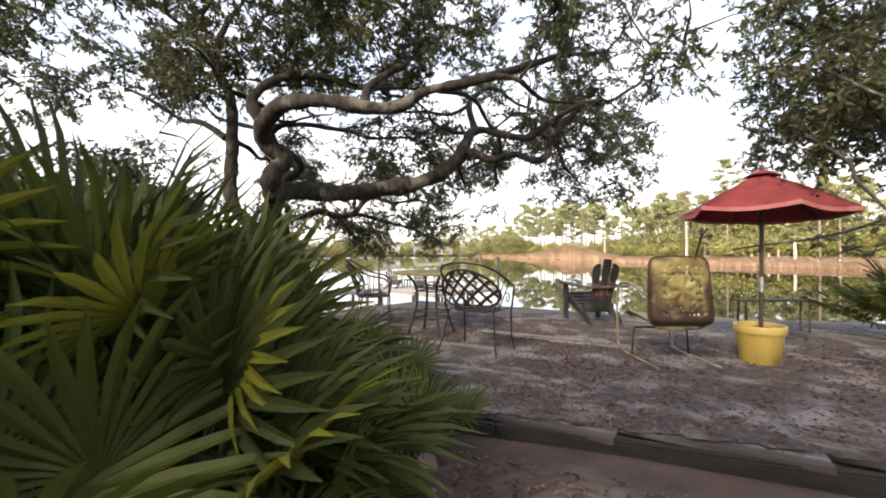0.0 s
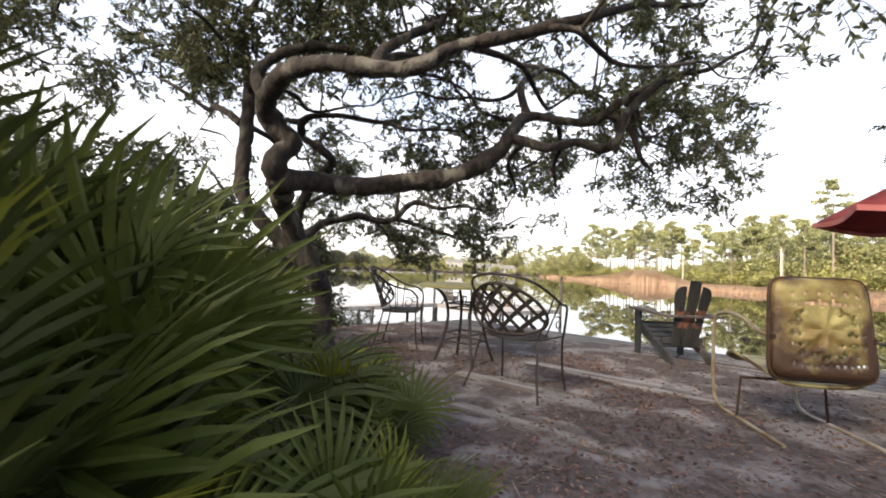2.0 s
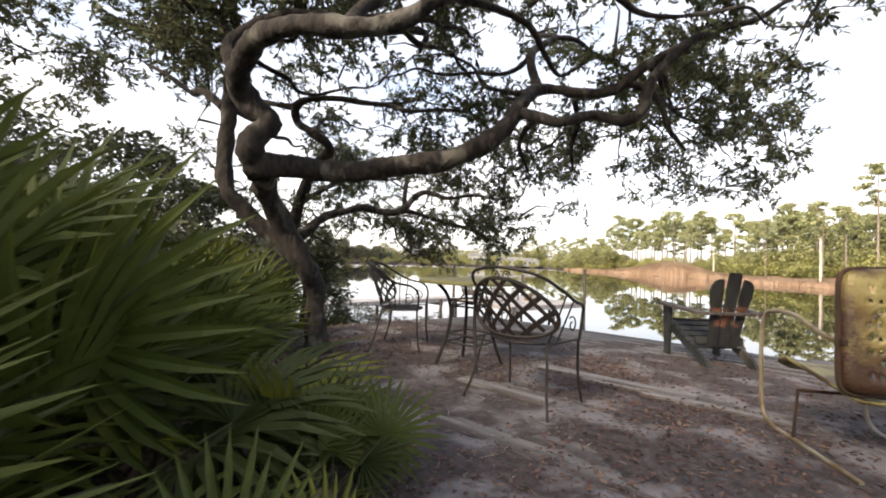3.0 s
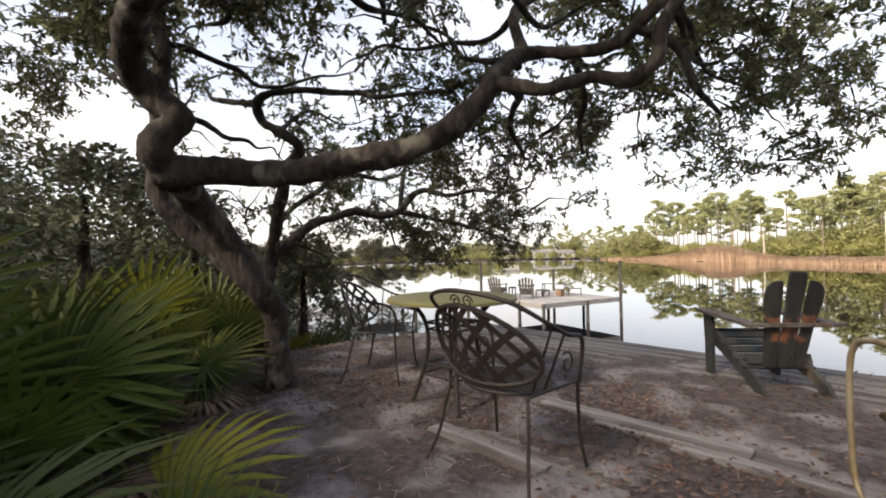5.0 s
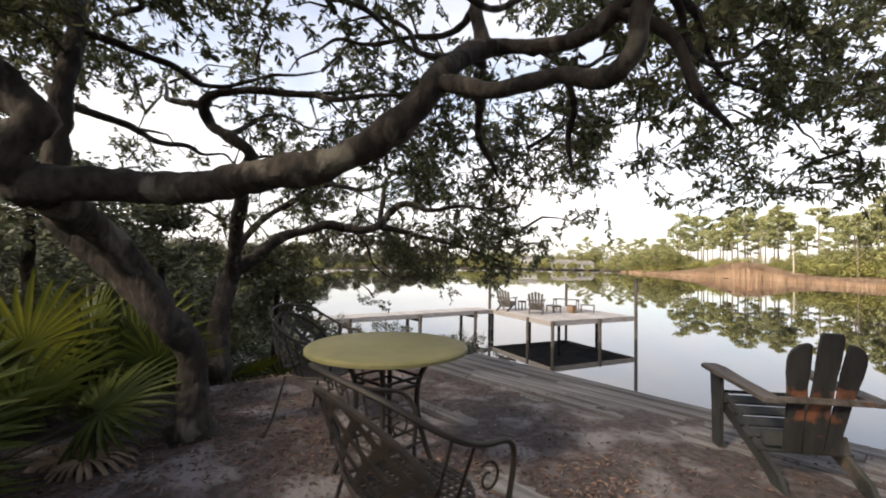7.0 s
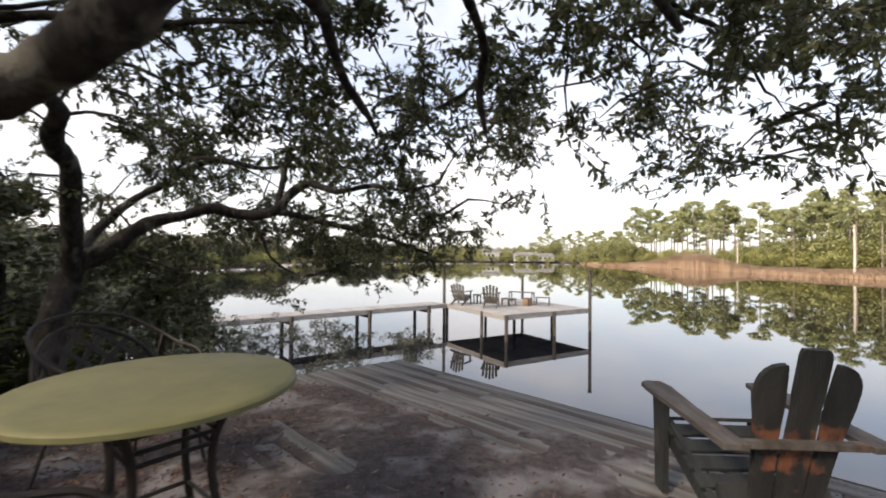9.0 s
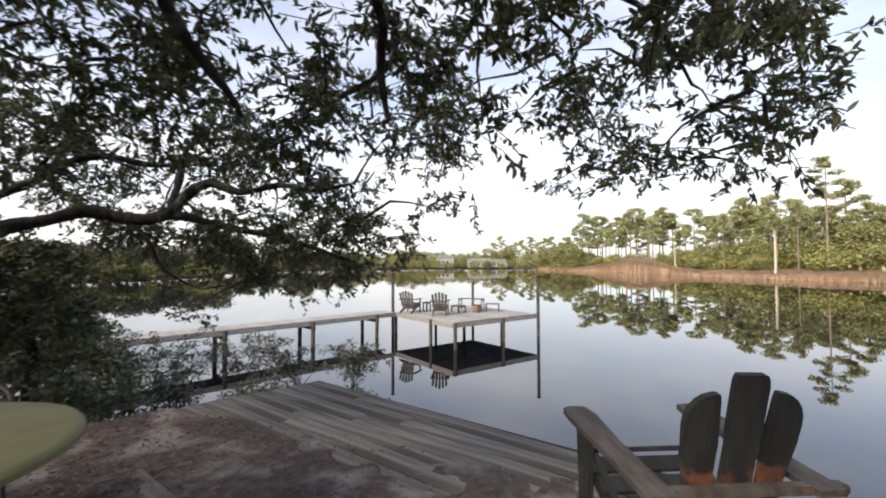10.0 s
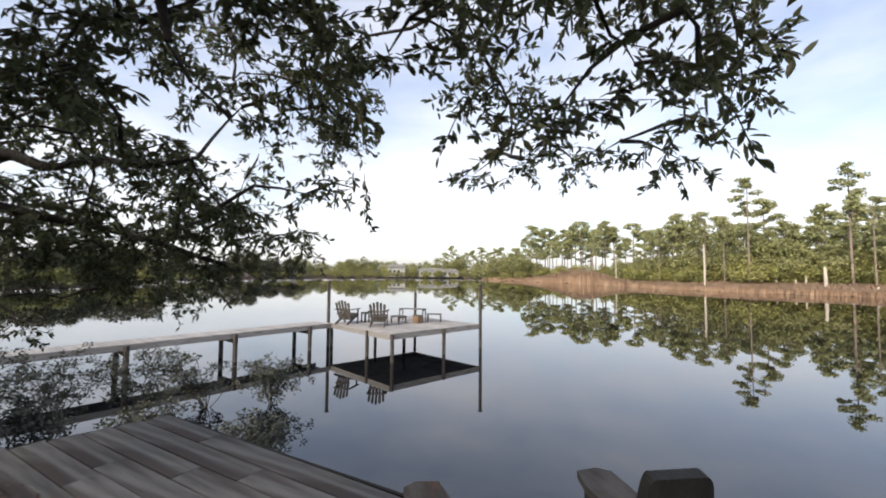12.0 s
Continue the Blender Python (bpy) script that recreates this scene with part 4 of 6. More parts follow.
def slat_shape(w0, w1, L, left=0, right=0):
    """Outline of a back slat: w0 wide at the foot, w1 at the head, one or both top corners rounded away."""
    pts = [(-w0 / 2, 0), (w0 / 2, 0), (w0 / 2 * 1.05, L * 0.5), (w1 / 2 * 0.9, L * 0.66), (w1 / 2, L * 0.74)]
    for i in range(6):
        a = i / 5 * math.pi / 2
        pts.append((w1 / 2 - right * w1 * (1 - math.cos(a)), L * (1 - 0.14 * (0.3 + right)) + L * 0.14 * (0.3 + right) * math.sin(a)))
    for i in range(6):
        a = (1 - i / 5) * math.pi / 2
        pts.append((-w1 / 2 + left * w1 * (1 - math.cos(a)), L * (1 - 0.14 * (0.3 + left)) + L * 0.14 * (0.3 + left) * math.sin(a)))
    pts += [(-w1 / 2, L * 0.74), (-w1 / 2 * 0.9, L * 0.66), (-w0 / 2 * 1.05, L * 0.5)]
    return pts


def worn_lounge_chair(m):
    ch = tagged(empty("adirondack_chair", m), "old black-green adirondack chair with orange rubbed patches, facing the lake", "garden chair")
    for sx in (-1, 1):
        leg = [(-0.055, 0.0), (0.05, 0.0), (0.06, 0.3), (0.075, 0.5), (0.075, 0.555), (-0.07, 0.555), (-0.065, 0.3)]
        part("front_leg", Shape().outline(leg, 0.03, pose(sx * 0.285, 0.31, 0.0, 90, 0, 90)), ADIRONDACK, ch, "dark green front leg board")
        arm = [(-0.05, -0.40), (0.055, -0.40), (0.062, 0.0), (0.075, 0.28), (0.07, 0.38), (0.03, 0.41), (-0.05, 0.40), (-0.07, 0.3), (-0.05, 0.0)]
        part("armrest", Shape().outline([(x * sx, y) for x, y in arm][::sx], 0.025, pose(sx * 0.30, 0.0, 0.572, 2, 0, 0)), ARM_WOOD, ch, "grey weathered armrest")
        rail = [(0.36, 0.30), (0.36, 0.40), (0.28, 0.41), (-0.36, 0.09), (-0.42, 0.0), (-0.30, 0.0), (-0.2, 0.07)]
        part("side_rail", Shape().outline(rail, 0.03, pose(sx * 0.245, 0.0, 0.0, 90, 0, 90)), ADIRONDACK, ch)
    part("cross_rail", Shape().box((0.74, 0.05, 0.03), pose(0.02, -0.355, 0.556), 0.005), ARM_WOOD, ch, "worn reddish grey rail behind the back")
    part("cross_rail", Shape().box((0.50, 0.03, 0.08), pose(0, -0.18, 0.25, -20), 0.005), ADIRONDACK, ch)
    for i in range(6):
        y = 0.34 - i * 0.098
        z = 0.412 - (0.34 - y) * 0.45 + (0 if i else -0.015)
        part("seat_slat", Shape().box((0.56, 0.086, 0.02), pose(0, y, z, 24 if i else -20), 0.004), ADIRONDACK, ch, "dark weathered seat slat")
    lean = 66
    for x, w0, w1, L, tilt, l, r in ((-0.15, 0.09, 0.125, 0.72, 3, 0.8, 0.05), (0.0, 0.11, 0.125, 0.79, -1.5, 0.08, 0.16), (0.13, 0.08, 0.115, 0.72, -6, 0.05, 0.8)):
        part("back_slat", Shape().outline(slat_shape(w0, w1, L, l, r), 0.024, pose(x * 0.75, -0.24, 0.2, lean + 36, 0, 0) @ pose(0, 0, 0, 0, 0, tilt)), SLAT_WOOD, ch,
             "broad dark back slat with orange wood showing through")
    return ch


worn_lounge_chair(spot(2.715, 7.98, 0.0, 19) @ Matrix.Scale(0.95, 4))


def rust_edged_material():
    """Yellow paint that rust eats inward from the rim of the pressed back."""
    m = material("rust_eaten_yellow_paint", (0.30, 0.26, 0.10), (0.15, 0.10, 0.03), 6.5, 0.5, metal=0.1, bump=0.3, bump_scale=60)
    nt = m.node_tree
    b = nt.nodes["Principled BSDF"]
    lk = nt.links.new

    def op(kind, *values):
        n = nt.nodes.new("ShaderNodeMath")
        n.operation = kind
        for i, v in enumerate(values):
            if isinstance(v, (int, float)):
                n.inputs[i].default_value = v
            else:
                lk(v, n.inputs[i])
        return n.outputs[0]

    co = nt.nodes.new("ShaderNodeTexCoord")
    sep = nt.nodes.new("ShaderNodeSeparateXYZ")
    n = nt.nodes.new("ShaderNodeTexNoise")
    n.inputs["Scale"].default_value, n.inputs["Detail"].default_value = 7.0, 7
    lk(co.outputs["Object"], sep.inputs[0]); lk(co.outputs["Object"], n.inputs["Vector"])
    ax = op("MULTIPLY", op("ABSOLUTE", sep.outputs[0]), 3.1)
    az = op("MULTIPLY", op("ABSOLUTE", op("SUBTRACT", sep.outputs[2], 0.71)), 3.3)
    far_out = op("ADD", op("MAXIMUM", ax, az), op("MULTIPLY", op("SUBTRACT", n.outputs["Fac"], 0.5), 1.5))
    low = op("MULTIPLY", op("SUBTRACT", 0.71, sep.outputs[2]), 0.9)
    edge = nt.nodes.new("ShaderNodeMapRange")
    edge.inputs[1].default_value, edge.inputs[2].default_value = 0.54, 0.92
    lk(op("ADD", far_out, low), edge.inputs[0])
    mix = nt.nodes.new("ShaderNodeMixRGB")
    mix.inputs[2].default_value = (0.045, 0.021, 0.010, 1)
    old = b.inputs["Base Color"].links[0].from_socket
    lk(edge.outputs[0], mix.inputs[0]); lk(old, mix.inputs[1]); lk(mix.outputs[0], b.inputs["Base Color"])
    return m


RUST_EDGED = rust_edged_material()


def spring_chair(m):
    ch = tagged(empty("metal_lawn_chair", m), "rusty yellow pressed metal lawn chair on pale bent tube runners", "garden chair")
    n = 30
    W, H = 0.31, 0.31
    vs, fs = [], []
    lean = Matrix.Translation((0, -0.35, 0.70)) @ Euler((radians(-5), 0, 0)).to_matrix().to_4x4()
    for j in range(n + 1):
        for i in range(n + 1):
            a, b = -1 + 2 * i / n, -1 + 2 * j / n
            k = max(abs(a), abs(b))
            q = (abs(a) ** 9 + abs(b) ** 9) ** (1 / 9) if k > 0 else 1
            f = k / q if q else 1
            x, z = a * f * W, b * f * H
            e = max(0, k - 0.86) / 0.14
            y = 0.035 * e * e - 0.02 * (1 - a * a) + 0.012 * math.cos(6 * math.atan2(b, a)) * math.exp(-((math.hypot(a, b) - 0.3) / 0.2) ** 2)
            vs.append(lean @ Vector((x * (1.05 - 0.2 * z), y, z)))
    def hole(i, j):
        a, b = -1 + 2 * (i + 0.5) / n, -1 + 2 * (j + 0.5) / n
        r, t = math.hypot(a, b), math.atan2(b, a)
        if max(abs(a), abs(b)) > 0.74 or r < 0.42:
            return False
        return (i % 2 == 1 and j % 3 == 1 and (i + j) % 4 != 0) or (0.5 < r < 0.62 and (i + j) % 4 == 0)
    for j in range(n):
        for i in range(n):
            if not hole(i, j):
                p = j * (n + 1) + i
                fs.append((p, p + 1, p + n + 2, p + n + 1))
    back = part("back_panel", Shape().add(vs, fs), RUST_EDGED,  ch, "pressed metal back with rows of punched holes, yellow paint eaten by rust", True)
    so = back.modifiers.new("thick", "SOLIDIFY")
    so.thickness, so.offset = 0.004, 0
    edge = [lean @ Vector((x * (1.05 - 0.2 * z), 0.035, z)) for x, z in [(W * math.copysign(abs(math.cos(t)) ** 0.22, math.cos(t)), H * math.copysign(abs(math.sin(t)) ** 0.22, math.sin(t))) for t in [2 * math.pi * i / 48 for i in range(49)]]]
    part("rolled_edge", Shape().tube(edge, 0.013, 7, False), RUST, ch, "dark rusted rolled edge", True)
    sv, sf = [], []
    m2 = 16
    for j in range(m2 + 1):
        for i in range(m2 + 1):
            a, b = -1 + 2 * i / m2, j / m2
            y = -0.33 + b * 0.56
            z = 0.36 + 0.085 * b + 0.03 * max(0, abs(a) - 0.8) / 0.2 - 0.015 * (1 - a * a) - (0.05 * max(0, b - 0.88) / 0.12)
            sv.append((a * 0.29, y, z))
    for j in range(m2):
        for i in range(m2):
            p = j * (m2 + 1) + i
            sf.append((p, p + 1, p + m2 + 2, p + m2 + 1))
    seat = part("seat_panel", Shape().add(sv, sf), RUSTY, ch, "pressed metal seat, yellow with brown rust", True)
    so = seat.modifiers.new("thick", "SOLIDIFY")
    so.thickness, so.offset = 0.02, 0
    for sx in (-1, 1):
        line = smooth_line([(sx * 0.325, -0.47, 0.02), (sx * 0.325, 0.0, 0.02), (sx * 0.325, 0.24, 0.025), (sx * 0.325, 0.33, 0.1), (sx * 0.325, 0.35, 0.3), (sx * 0.325, 0.345, 0.58),
                            (sx * 0.325, 0.3, 0.70), (sx * 0.325, 0.18, 0.735), (sx * 0.325, 0.0, 0.725), (sx * 0.325, -0.22, 0.655), (sx * 0.315, -0.33, 0.64)], 6)
        part("tube_frame", Shape().tube(line, 0.0135, 9), PALE_TUBE if sx > 0 else YELLOW_TUBE, ch, "bent steel tube runner and arm with worn cream paint", True)
        part("bracket", Shape().box((0.03, 0.05, 0.03), pose(sx * 0.315, -0.33, 0.64), 0.004), RUST, ch)
    part("cross_tube", Shape().tube([(-0.325, 0.02, 0.02), (-0.3, 0.02, 0.3), (0.3, 0.02, 0.3), (0.325, 0.02, 0.02)], 0.011, 7), RUST, ch)
    part("seat_strut", Shape().tube([(0, 0.02, 0.3), (0, -0.1, 0.36)], 0.011, 7), RUST, ch)
    return ch


spring_chair(spot(2.93, 5.83, 0.0, 9) @ Matrix.Diagonal((0.87, 1.0, 0.98, 1.0)))


def lathe(prof, n=40):
    vs, fs = [], []
    for r, z in prof:
        vs += [(r * math.cos(2 * math.pi * i / n), r * math.sin(2 * math.pi * i / n), z) for i in range(n)]
    for a in range(len(prof) - 1):
        fs += [(a * n + i, a * n + (i + 1) % n, (a + 1) * n + (i + 1) % n, (a + 1) * n + i) for i in range(n)]
    return vs, fs


def flower_pot(m):
    pot = tagged(empty("planter", m), "ochre yellow ceramic planter holding the umbrella pole", "plant pot")
    vs, fs = lathe([(0.0, 0.0), (0.148, 0.0), (0.155, 0.01), (0.188, 0.27), (0.192, 0.285), (0.205, 0.29), (0.208, 0.35), (0.203, 0.358), (0.187, 0.357), (0.18, 0.30), (0.0, 0.30)])
    part("bowl", Shape().add(vs, fs), POT, pot, "ochre glazed bowl with a thick rim", True)
    part("earth", Shape().add(*lathe([(0.0, 0.318), (0.1, 0.322), (0.184, 0.312), (0.184, 0.302), (0.0, 0.302)])), SOIL, pot, "dry soil", True)


flower_pot(spot(3.76, 5.74))


def umbrella(m):
    um = tagged(empty("garden_umbrella", m), "open faded red garden umbrella standing in the yellow planter", "umbrella")
    part("pole", Shape().tube([(0, 0, 0.30), (0, 0, 1.80)], 0.019, 12), POLE, um, "dark wooden pole", True)
    part("sleeve", Shape().tube([(0, 0, 0.66), (0, 0, 0.80)], 0.022, 12), CHROME, um, "steel joint sleeve", True)
    part("hub", Shape().add(*lathe([(0.0, 1.40), (0.035, 1.40), (0.04, 1.42), (0.035, 1.46), (0.0, 1.46)], 14)), POLE, um, "", True)
    part("finial", Shape().add(*lathe([(0.0, 1.795), (0.02, 1.8), (0.026, 1.83), (0.015, 1.86), (0.0, 1.87)], 14)), POLE, um, "", True)
    n = 6
    top, rim, R, sag = 1.78, 1.41, 0.69, 0.05
    vs, fs = [], []
    K, S = 8, 6
    for q in range(n):
        a0, a1 = 2 * math.pi * q / n, 2 * math.pi * (q + 1) / n
        c0, c1 = Vector((math.cos(a0), math.sin(a0), 0)), Vector((math.cos(a1), math.sin(a1), 0))
        b = len(vs)
        for i in range(K + 1):
            t = i / K
            z = top + (rim - top) * (t ** 1.15)
            for j in range(S + 1):
                u = j / S
                p = (c0 * (1 - u) + c1 * u) * R * t * (1 - 0.05 * math.sin(math.pi * u) * t)
                vs.append((p.x, p.y, z - sag * math.sin(math.pi * u) * t * 0.6))
        for i in range(K):
            for j in range(S):
                p = b + i * (S + 1) + j
                fs.append((p, p + S + 1, p + S + 2, p + 1))
    cv = part("canopy", Shape().add(vs, fs), CANVAS, um, "faded red canvas canopy", True)
    so = cv.modifiers.new("thick", "SOLIDIFY")
    so.thickness = 0.003
    for q in range(n):
        vs, fs, b = [], [], 0
        a0, a1 = 2 * math.pi * q / n, 2 * math.pi * (q + 1) / n
        c0, c1 = Vector((math.cos(a0), math.sin(a0), 0)), Vector((math.cos(a1), math.sin(a1), 0))
        for j in range(S + 1):
            u = j / S
            p = (c0 * (1 - u) + c1 * u) * (R + 0.004) * (1 - 0.05 * math.sin(math.pi * u))
            z = rim - sag * math.sin(math.pi * u) * 0.6
            vs += [(p.x, p.y, z + 0.006), (p.x * 1.003, p.y * 1.003, z - 0.03)]
        fs += [(b + 2 * j, b + 2 * j + 1, b + 2 * j + 3, b + 2 * j + 2) for j in range(S)]
        vl = part("hem", Shape().add(vs, fs), VALANCE, um, "paler sun-bleached hem")
        so = vl.modifiers.new("thick", "SOLIDIFY")
        so.thickness = 0.003
    vent = Shape().add(*lathe([(0.0, 1.815), (0.06, 1.80), (0.15, 1.755), (0.155, 1.75), (0.06, 1.79), (0.0, 1.80)], 6))
    part("vent", vent, CANVAS, um, "small red vent cap")
    for q in range(n):
        a = 2 * math.pi * q / n
        c, s = math.cos(a), math.sin(a)
        part("rib", Shape().tube([(0.02 * c, 0.02 * s, 1.765), (0.345 * c, 0.345 * s, top + (rim - top) * 0.5 ** 1.15 - 0.016), (0.68 * c, 0.68 * s, rim - 0.01)], 0.007, 6), POLE, um, "dark wooden rib")
        part("strut", Shape().tube([(0.035 * c, 0.035 * s, 1.43), (0.365 * c, 0.365 * s, top + (rim - top) * 0.53 ** 1.15 - 0.02)], 0.006, 6), POLE, um)
    rng = np.random.default_rng(5)
    k = 46
    a, r = rng.uniform(0, 2 * math.pi, k), rng.uniform(0.1, 0.62, k)
    z = top + (rim - top) * ((r / R) ** 1.15) + 0.012
    pos = np.stack([r * np.cos(a), r * np.sin(a), z], -1)
    part("fallen_leaves", leaf_mesh(pos, np.stack([np.cos(a * 3), np.sin(a * 3), -0.3 + 0 * a], -1), np.tile((0, 0, 1.0), (k, 1)), rng.uniform(0.04, 0.06, k), rng.uniform(0.01, 0.014, k), LITTER, rng),
         None, um, "a few fallen brown leaves")


umbrella(spot(3.76, 5.72, 0.0, 22) @ pose(0, 0, 0, -2, 3, 0))


def low_bench(m):
    bn = tagged(empty("bench", m), "low narrow brown plank bench at the lake edge of the terrace", "bench")
    part("seat", Shape().box((0.98, 0.2, 0.022), pose(0, 0, 0.405), 0.004), ARM_WOOD, bn, "brown plank seat")
    for sx in (-1, 1):
        for sy in (-1, 1):
            part("leg", Shape().box((0.022, 0.022, 0.394), pose(sx * 0.4, sy * 0.07, 0.197), 0.003), ARM_WOOD, bn, "thin grey leg")


low_bench(spot(4.84, 7.4, 0.0, 7))

# ---- the dock ----
DOCK_Z = -1.14
DOCK = Vector((-2.0, 22.55, 0))
E1, E2 = Vector((3.09, 3.95, 0)), Vector((-3.75, 2.9, 0))
DOCK_YAW = math.degrees(math.atan2(E1.y, E1.x))


def build_dock():
    L1, L2 = E1.length, E2.length
    dk = tagged(empty("dock", spot(DOCK.x, DOCK.y, 0.0, DOCK_YAW)), "silvered wooden fishing dock on posts over the lake", "dock")
    w = 0.145
    k = int(L1 / w)
    for i in range(k):
        x = (i + 0.5) * L1 / k
        part("plank", Shape().box((L1 / k - 0.008, L2, 0.035), pose(x, L2 / 2, DOCK_Z - 0.018)), DOCK_WOOD, dk)
    for y in (0.0, L2 / 2, L2):
        part("beam", Shape().box((L1, 0.05, 0.19), pose(L1 / 2, min(max(y, 0.03), L2 - 0.03), DOCK_Z - 0.133)), DOCK_WOOD, dk, "grey side beam")
    for x in (0.03, L1 - 0.03):
        part("beam", Shape().box((0.05, L2, 0.19), pose(x, L2 / 2, DOCK_Z - 0.133)), DOCK_WOOD, dk, "grey side beam")
    for x, y, up in ((0.08, -0.06, 0.0), (L1 * 0.55, -0.06, 0.0), (L1 + 0.06, -0.03, 1.75), (0.0, L2 * 0.33, 0.0), (-0.06, L2 + 0.03, 1.85), (L1 + 0.05, L2, 1.3), (L1 * 0.5, L2, 0.0), (L1, L2 * 0.5, 0.0), (L1 * 0.5, L2 * 0.5, -0.05),
                     (0.1, L2, 0)):
        z0, z1 = -4.6, DOCK_Z + (up if up else -0.02)
        part("post", Shape().tube([(x, y, z0), (x, y, z1)], 0.075, 10), POST_WOOD, dk, "tall mooring post" if up > 1 else "", True)
        if up > 1.5:
            part("post_cap", Shape().box((0.18, 0.14, 0.05), pose(x, y, z1 + 0.02), 0.01), POST_WOOD, dk)
    a, b = Vector((-5.62, 25.3, 0)), Vector((-12.6, 13.6, 0))
    d = (b - a).normalized()
    L = (b - a).length
    wk = tagged(empty("walkway", spot(a.x, a.y, 0.0, math.degrees(math.atan2(d.y, d.x)))), "narrow grey boardwalk on paired posts leading to the dock", "boardwalk")
    n = int(L / 0.16)
    for i in range(n):
        part("plank", Shape().box((L / n - 0.008, 1.15, 0.035), pose((i + 0.5) * L / n, -0.575, DOCK_Z - 0.018)), DOCK_WOOD, wk)
    for y in (-0.02, -1.13):
        part("beam", Shape().box((L, 0.05, 0.17), pose(L / 2, y, DOCK_Z - 0.123)), DOCK_WOOD, wk, "grey side beam")
    for x in (1.1, 4.3, 7.7, 11.0):
        for y in (0.05, -1.2):
            part("post", Shape().tube([(x, y, -4.6), (x, y, DOCK_Z - 0.03)], 0.085, 10), POST_WOOD, wk, "", True)
        part("cap_beam", Shape().box((0.12, 1.45, 0.16), pose(x, -0.575, DOCK_Z - 0.285)), POST_WOOD, wk)


build_dock()


def deck_chair(m, label):
    ch = tagged(empty("adirondack_chair", m), label, "garden chair", "chairs on the dock")
    for sx in (-1, 1):
        part("front_leg", Shape().box((0.03, 0.1, 0.54), pose(sx * 0.29, 0.28, 0.27), 0.004), DARK_WOOD, ch)
        part("armrest", Shape().box((0.11, 0.74, 0.025), pose(sx * 0.31, 0.0, 0.565), 0.004), DARK_WOOD, ch)
        part("side_rail", Shape().outline([(0.34, 0.28), (0.34, 0.38), (0.26, 0.38), (-0.46, 0.06), (-0.52, 0.0), (-0.4, 0.0)], 0.03, pose(sx * 0.255, 0, 0, 90, 0, 90)), DARK_WOOD, ch)
    for i in range(5):
        part("seat_slat", Shape().box((0.52, 0.09, 0.02), pose(0, 0.30 - i * 0.11, 0.37 - i * 0.045, 22), 0.003), DARK_WOOD, ch)
    for i in range(5):
        x = (i - 2) * 0.105
        L = (0.68, 0.74, 0.78, 0.74, 0.68)[i]
        part("back_slat", Shape().outline(slat_shape(0.085, 0.09, L, 0.15, 0.15), 0.02, pose(x, -0.19, 0.19, 110, 0, 0) @ pose(0, 0, 0, 0, 0, -(i - 2) * 2.2)), DARK_WOOD, ch)
    for z, y in ((0.38, -0.28), (0.56, -0.35)):
        part("cross_rail", Shape().box((0.6, 0.03, 0.06), pose(0, y, z), 0.003), DARK_WOOD, ch)
    return ch


def footstool(m, size, label, name="footstool"):
    st = tagged(empty(name, m), label, "footstool" if name == "footstool" else "low table", "stools on the dock" if name == "footstool" else "")
    w, d, h = size
    for i in range(4):
        part("slat", Shape().box((w, d / 4 - 0.012, 0.022), pose(0, -d / 2 + (i + 0.5) * d / 4, h), 0.003), DARK_WOOD, st)
    for sx in (-1, 1):
        part("rail", Shape().box((0.03, d, 0.06), pose(sx * (w / 2 - 0.04), 0, h - 0.042)), DARK_WOOD, st)
        for sy in (-1, 1):
            part("leg", Shape().box((0.04, 0.06, h - 0.075), pose(sx * (w / 2 - 0.04), sy * (d / 2 - 0.04), (h - 0.075) / 2)), DARK_WOOD, st)
    return st


DARK_WOOD = material("dark_grey_teak", (0.10, 0.09, 0.08), (0.055, 0.05, 0.045), 5, 0.8, bump=0.2)
BROWN_BOX = material("brown_plank_box", (0.25, 0.16, 0.10), (0.14, 0.09, 0.06), 5, 0.8)
deck_chair(spot(-4.85, 25.4, DOCK_Z, -8) @ Matrix.Scale(1.18, 4), "dark grey adirondack chair facing the open lake on the dock")
deck_chair(spot(-3.2, 24.9, DOCK_Z, 10) @ Matrix.Scale(1.18, 4), "dark grey adirondack chair facing the open lake on the dock")
footstool(spot(-2.6, 26.0, DOCK_Z, -35), (0.6, 0.5, 0.34), "slatted dark wooden footstool before the dock chair")
footstool(spot(-4.25, 26.1, DOCK_Z, -30), (0.32, 0.32, 0.46), "small slatted side table between the dock chairs", "side_table")
footstool(spot(-2.15, 26.9, DOCK_Z, -6), (1.25, 0.5, 0.6), "slatted dark low table near the dock edge", "low_table")
footstool(spot(-1.1, 27.0, DOCK_Z, 5), (0.7, 0.5, 0.36), "slatted dark wooden footstool near the far edge of the dock")


def plank_box(m):
    bx = tagged(empty("wooden_box", m), "small brown plank box standing on the dock", "box")
    part("body", Shape().box((0.34, 0.3, 0.34), pose(0, 0, 0.17), 0.01), BROWN_BOX, bx)
    part("lid", Shape().box((0.38, 0.34, 0.03), pose(0, 0, 0.357), 0.006), DARK_WOOD, bx)


plank_box(spot(-1.75, 26.25, DOCK_Z, -30))


# ---- the far shore ----
EYE_X, EYE_Y = 2.6, 6.9


def far(az, dist):
    return EYE_X + dist * math.sin(radians(az)), EYE_Y + dist * math.cos(radians(az))


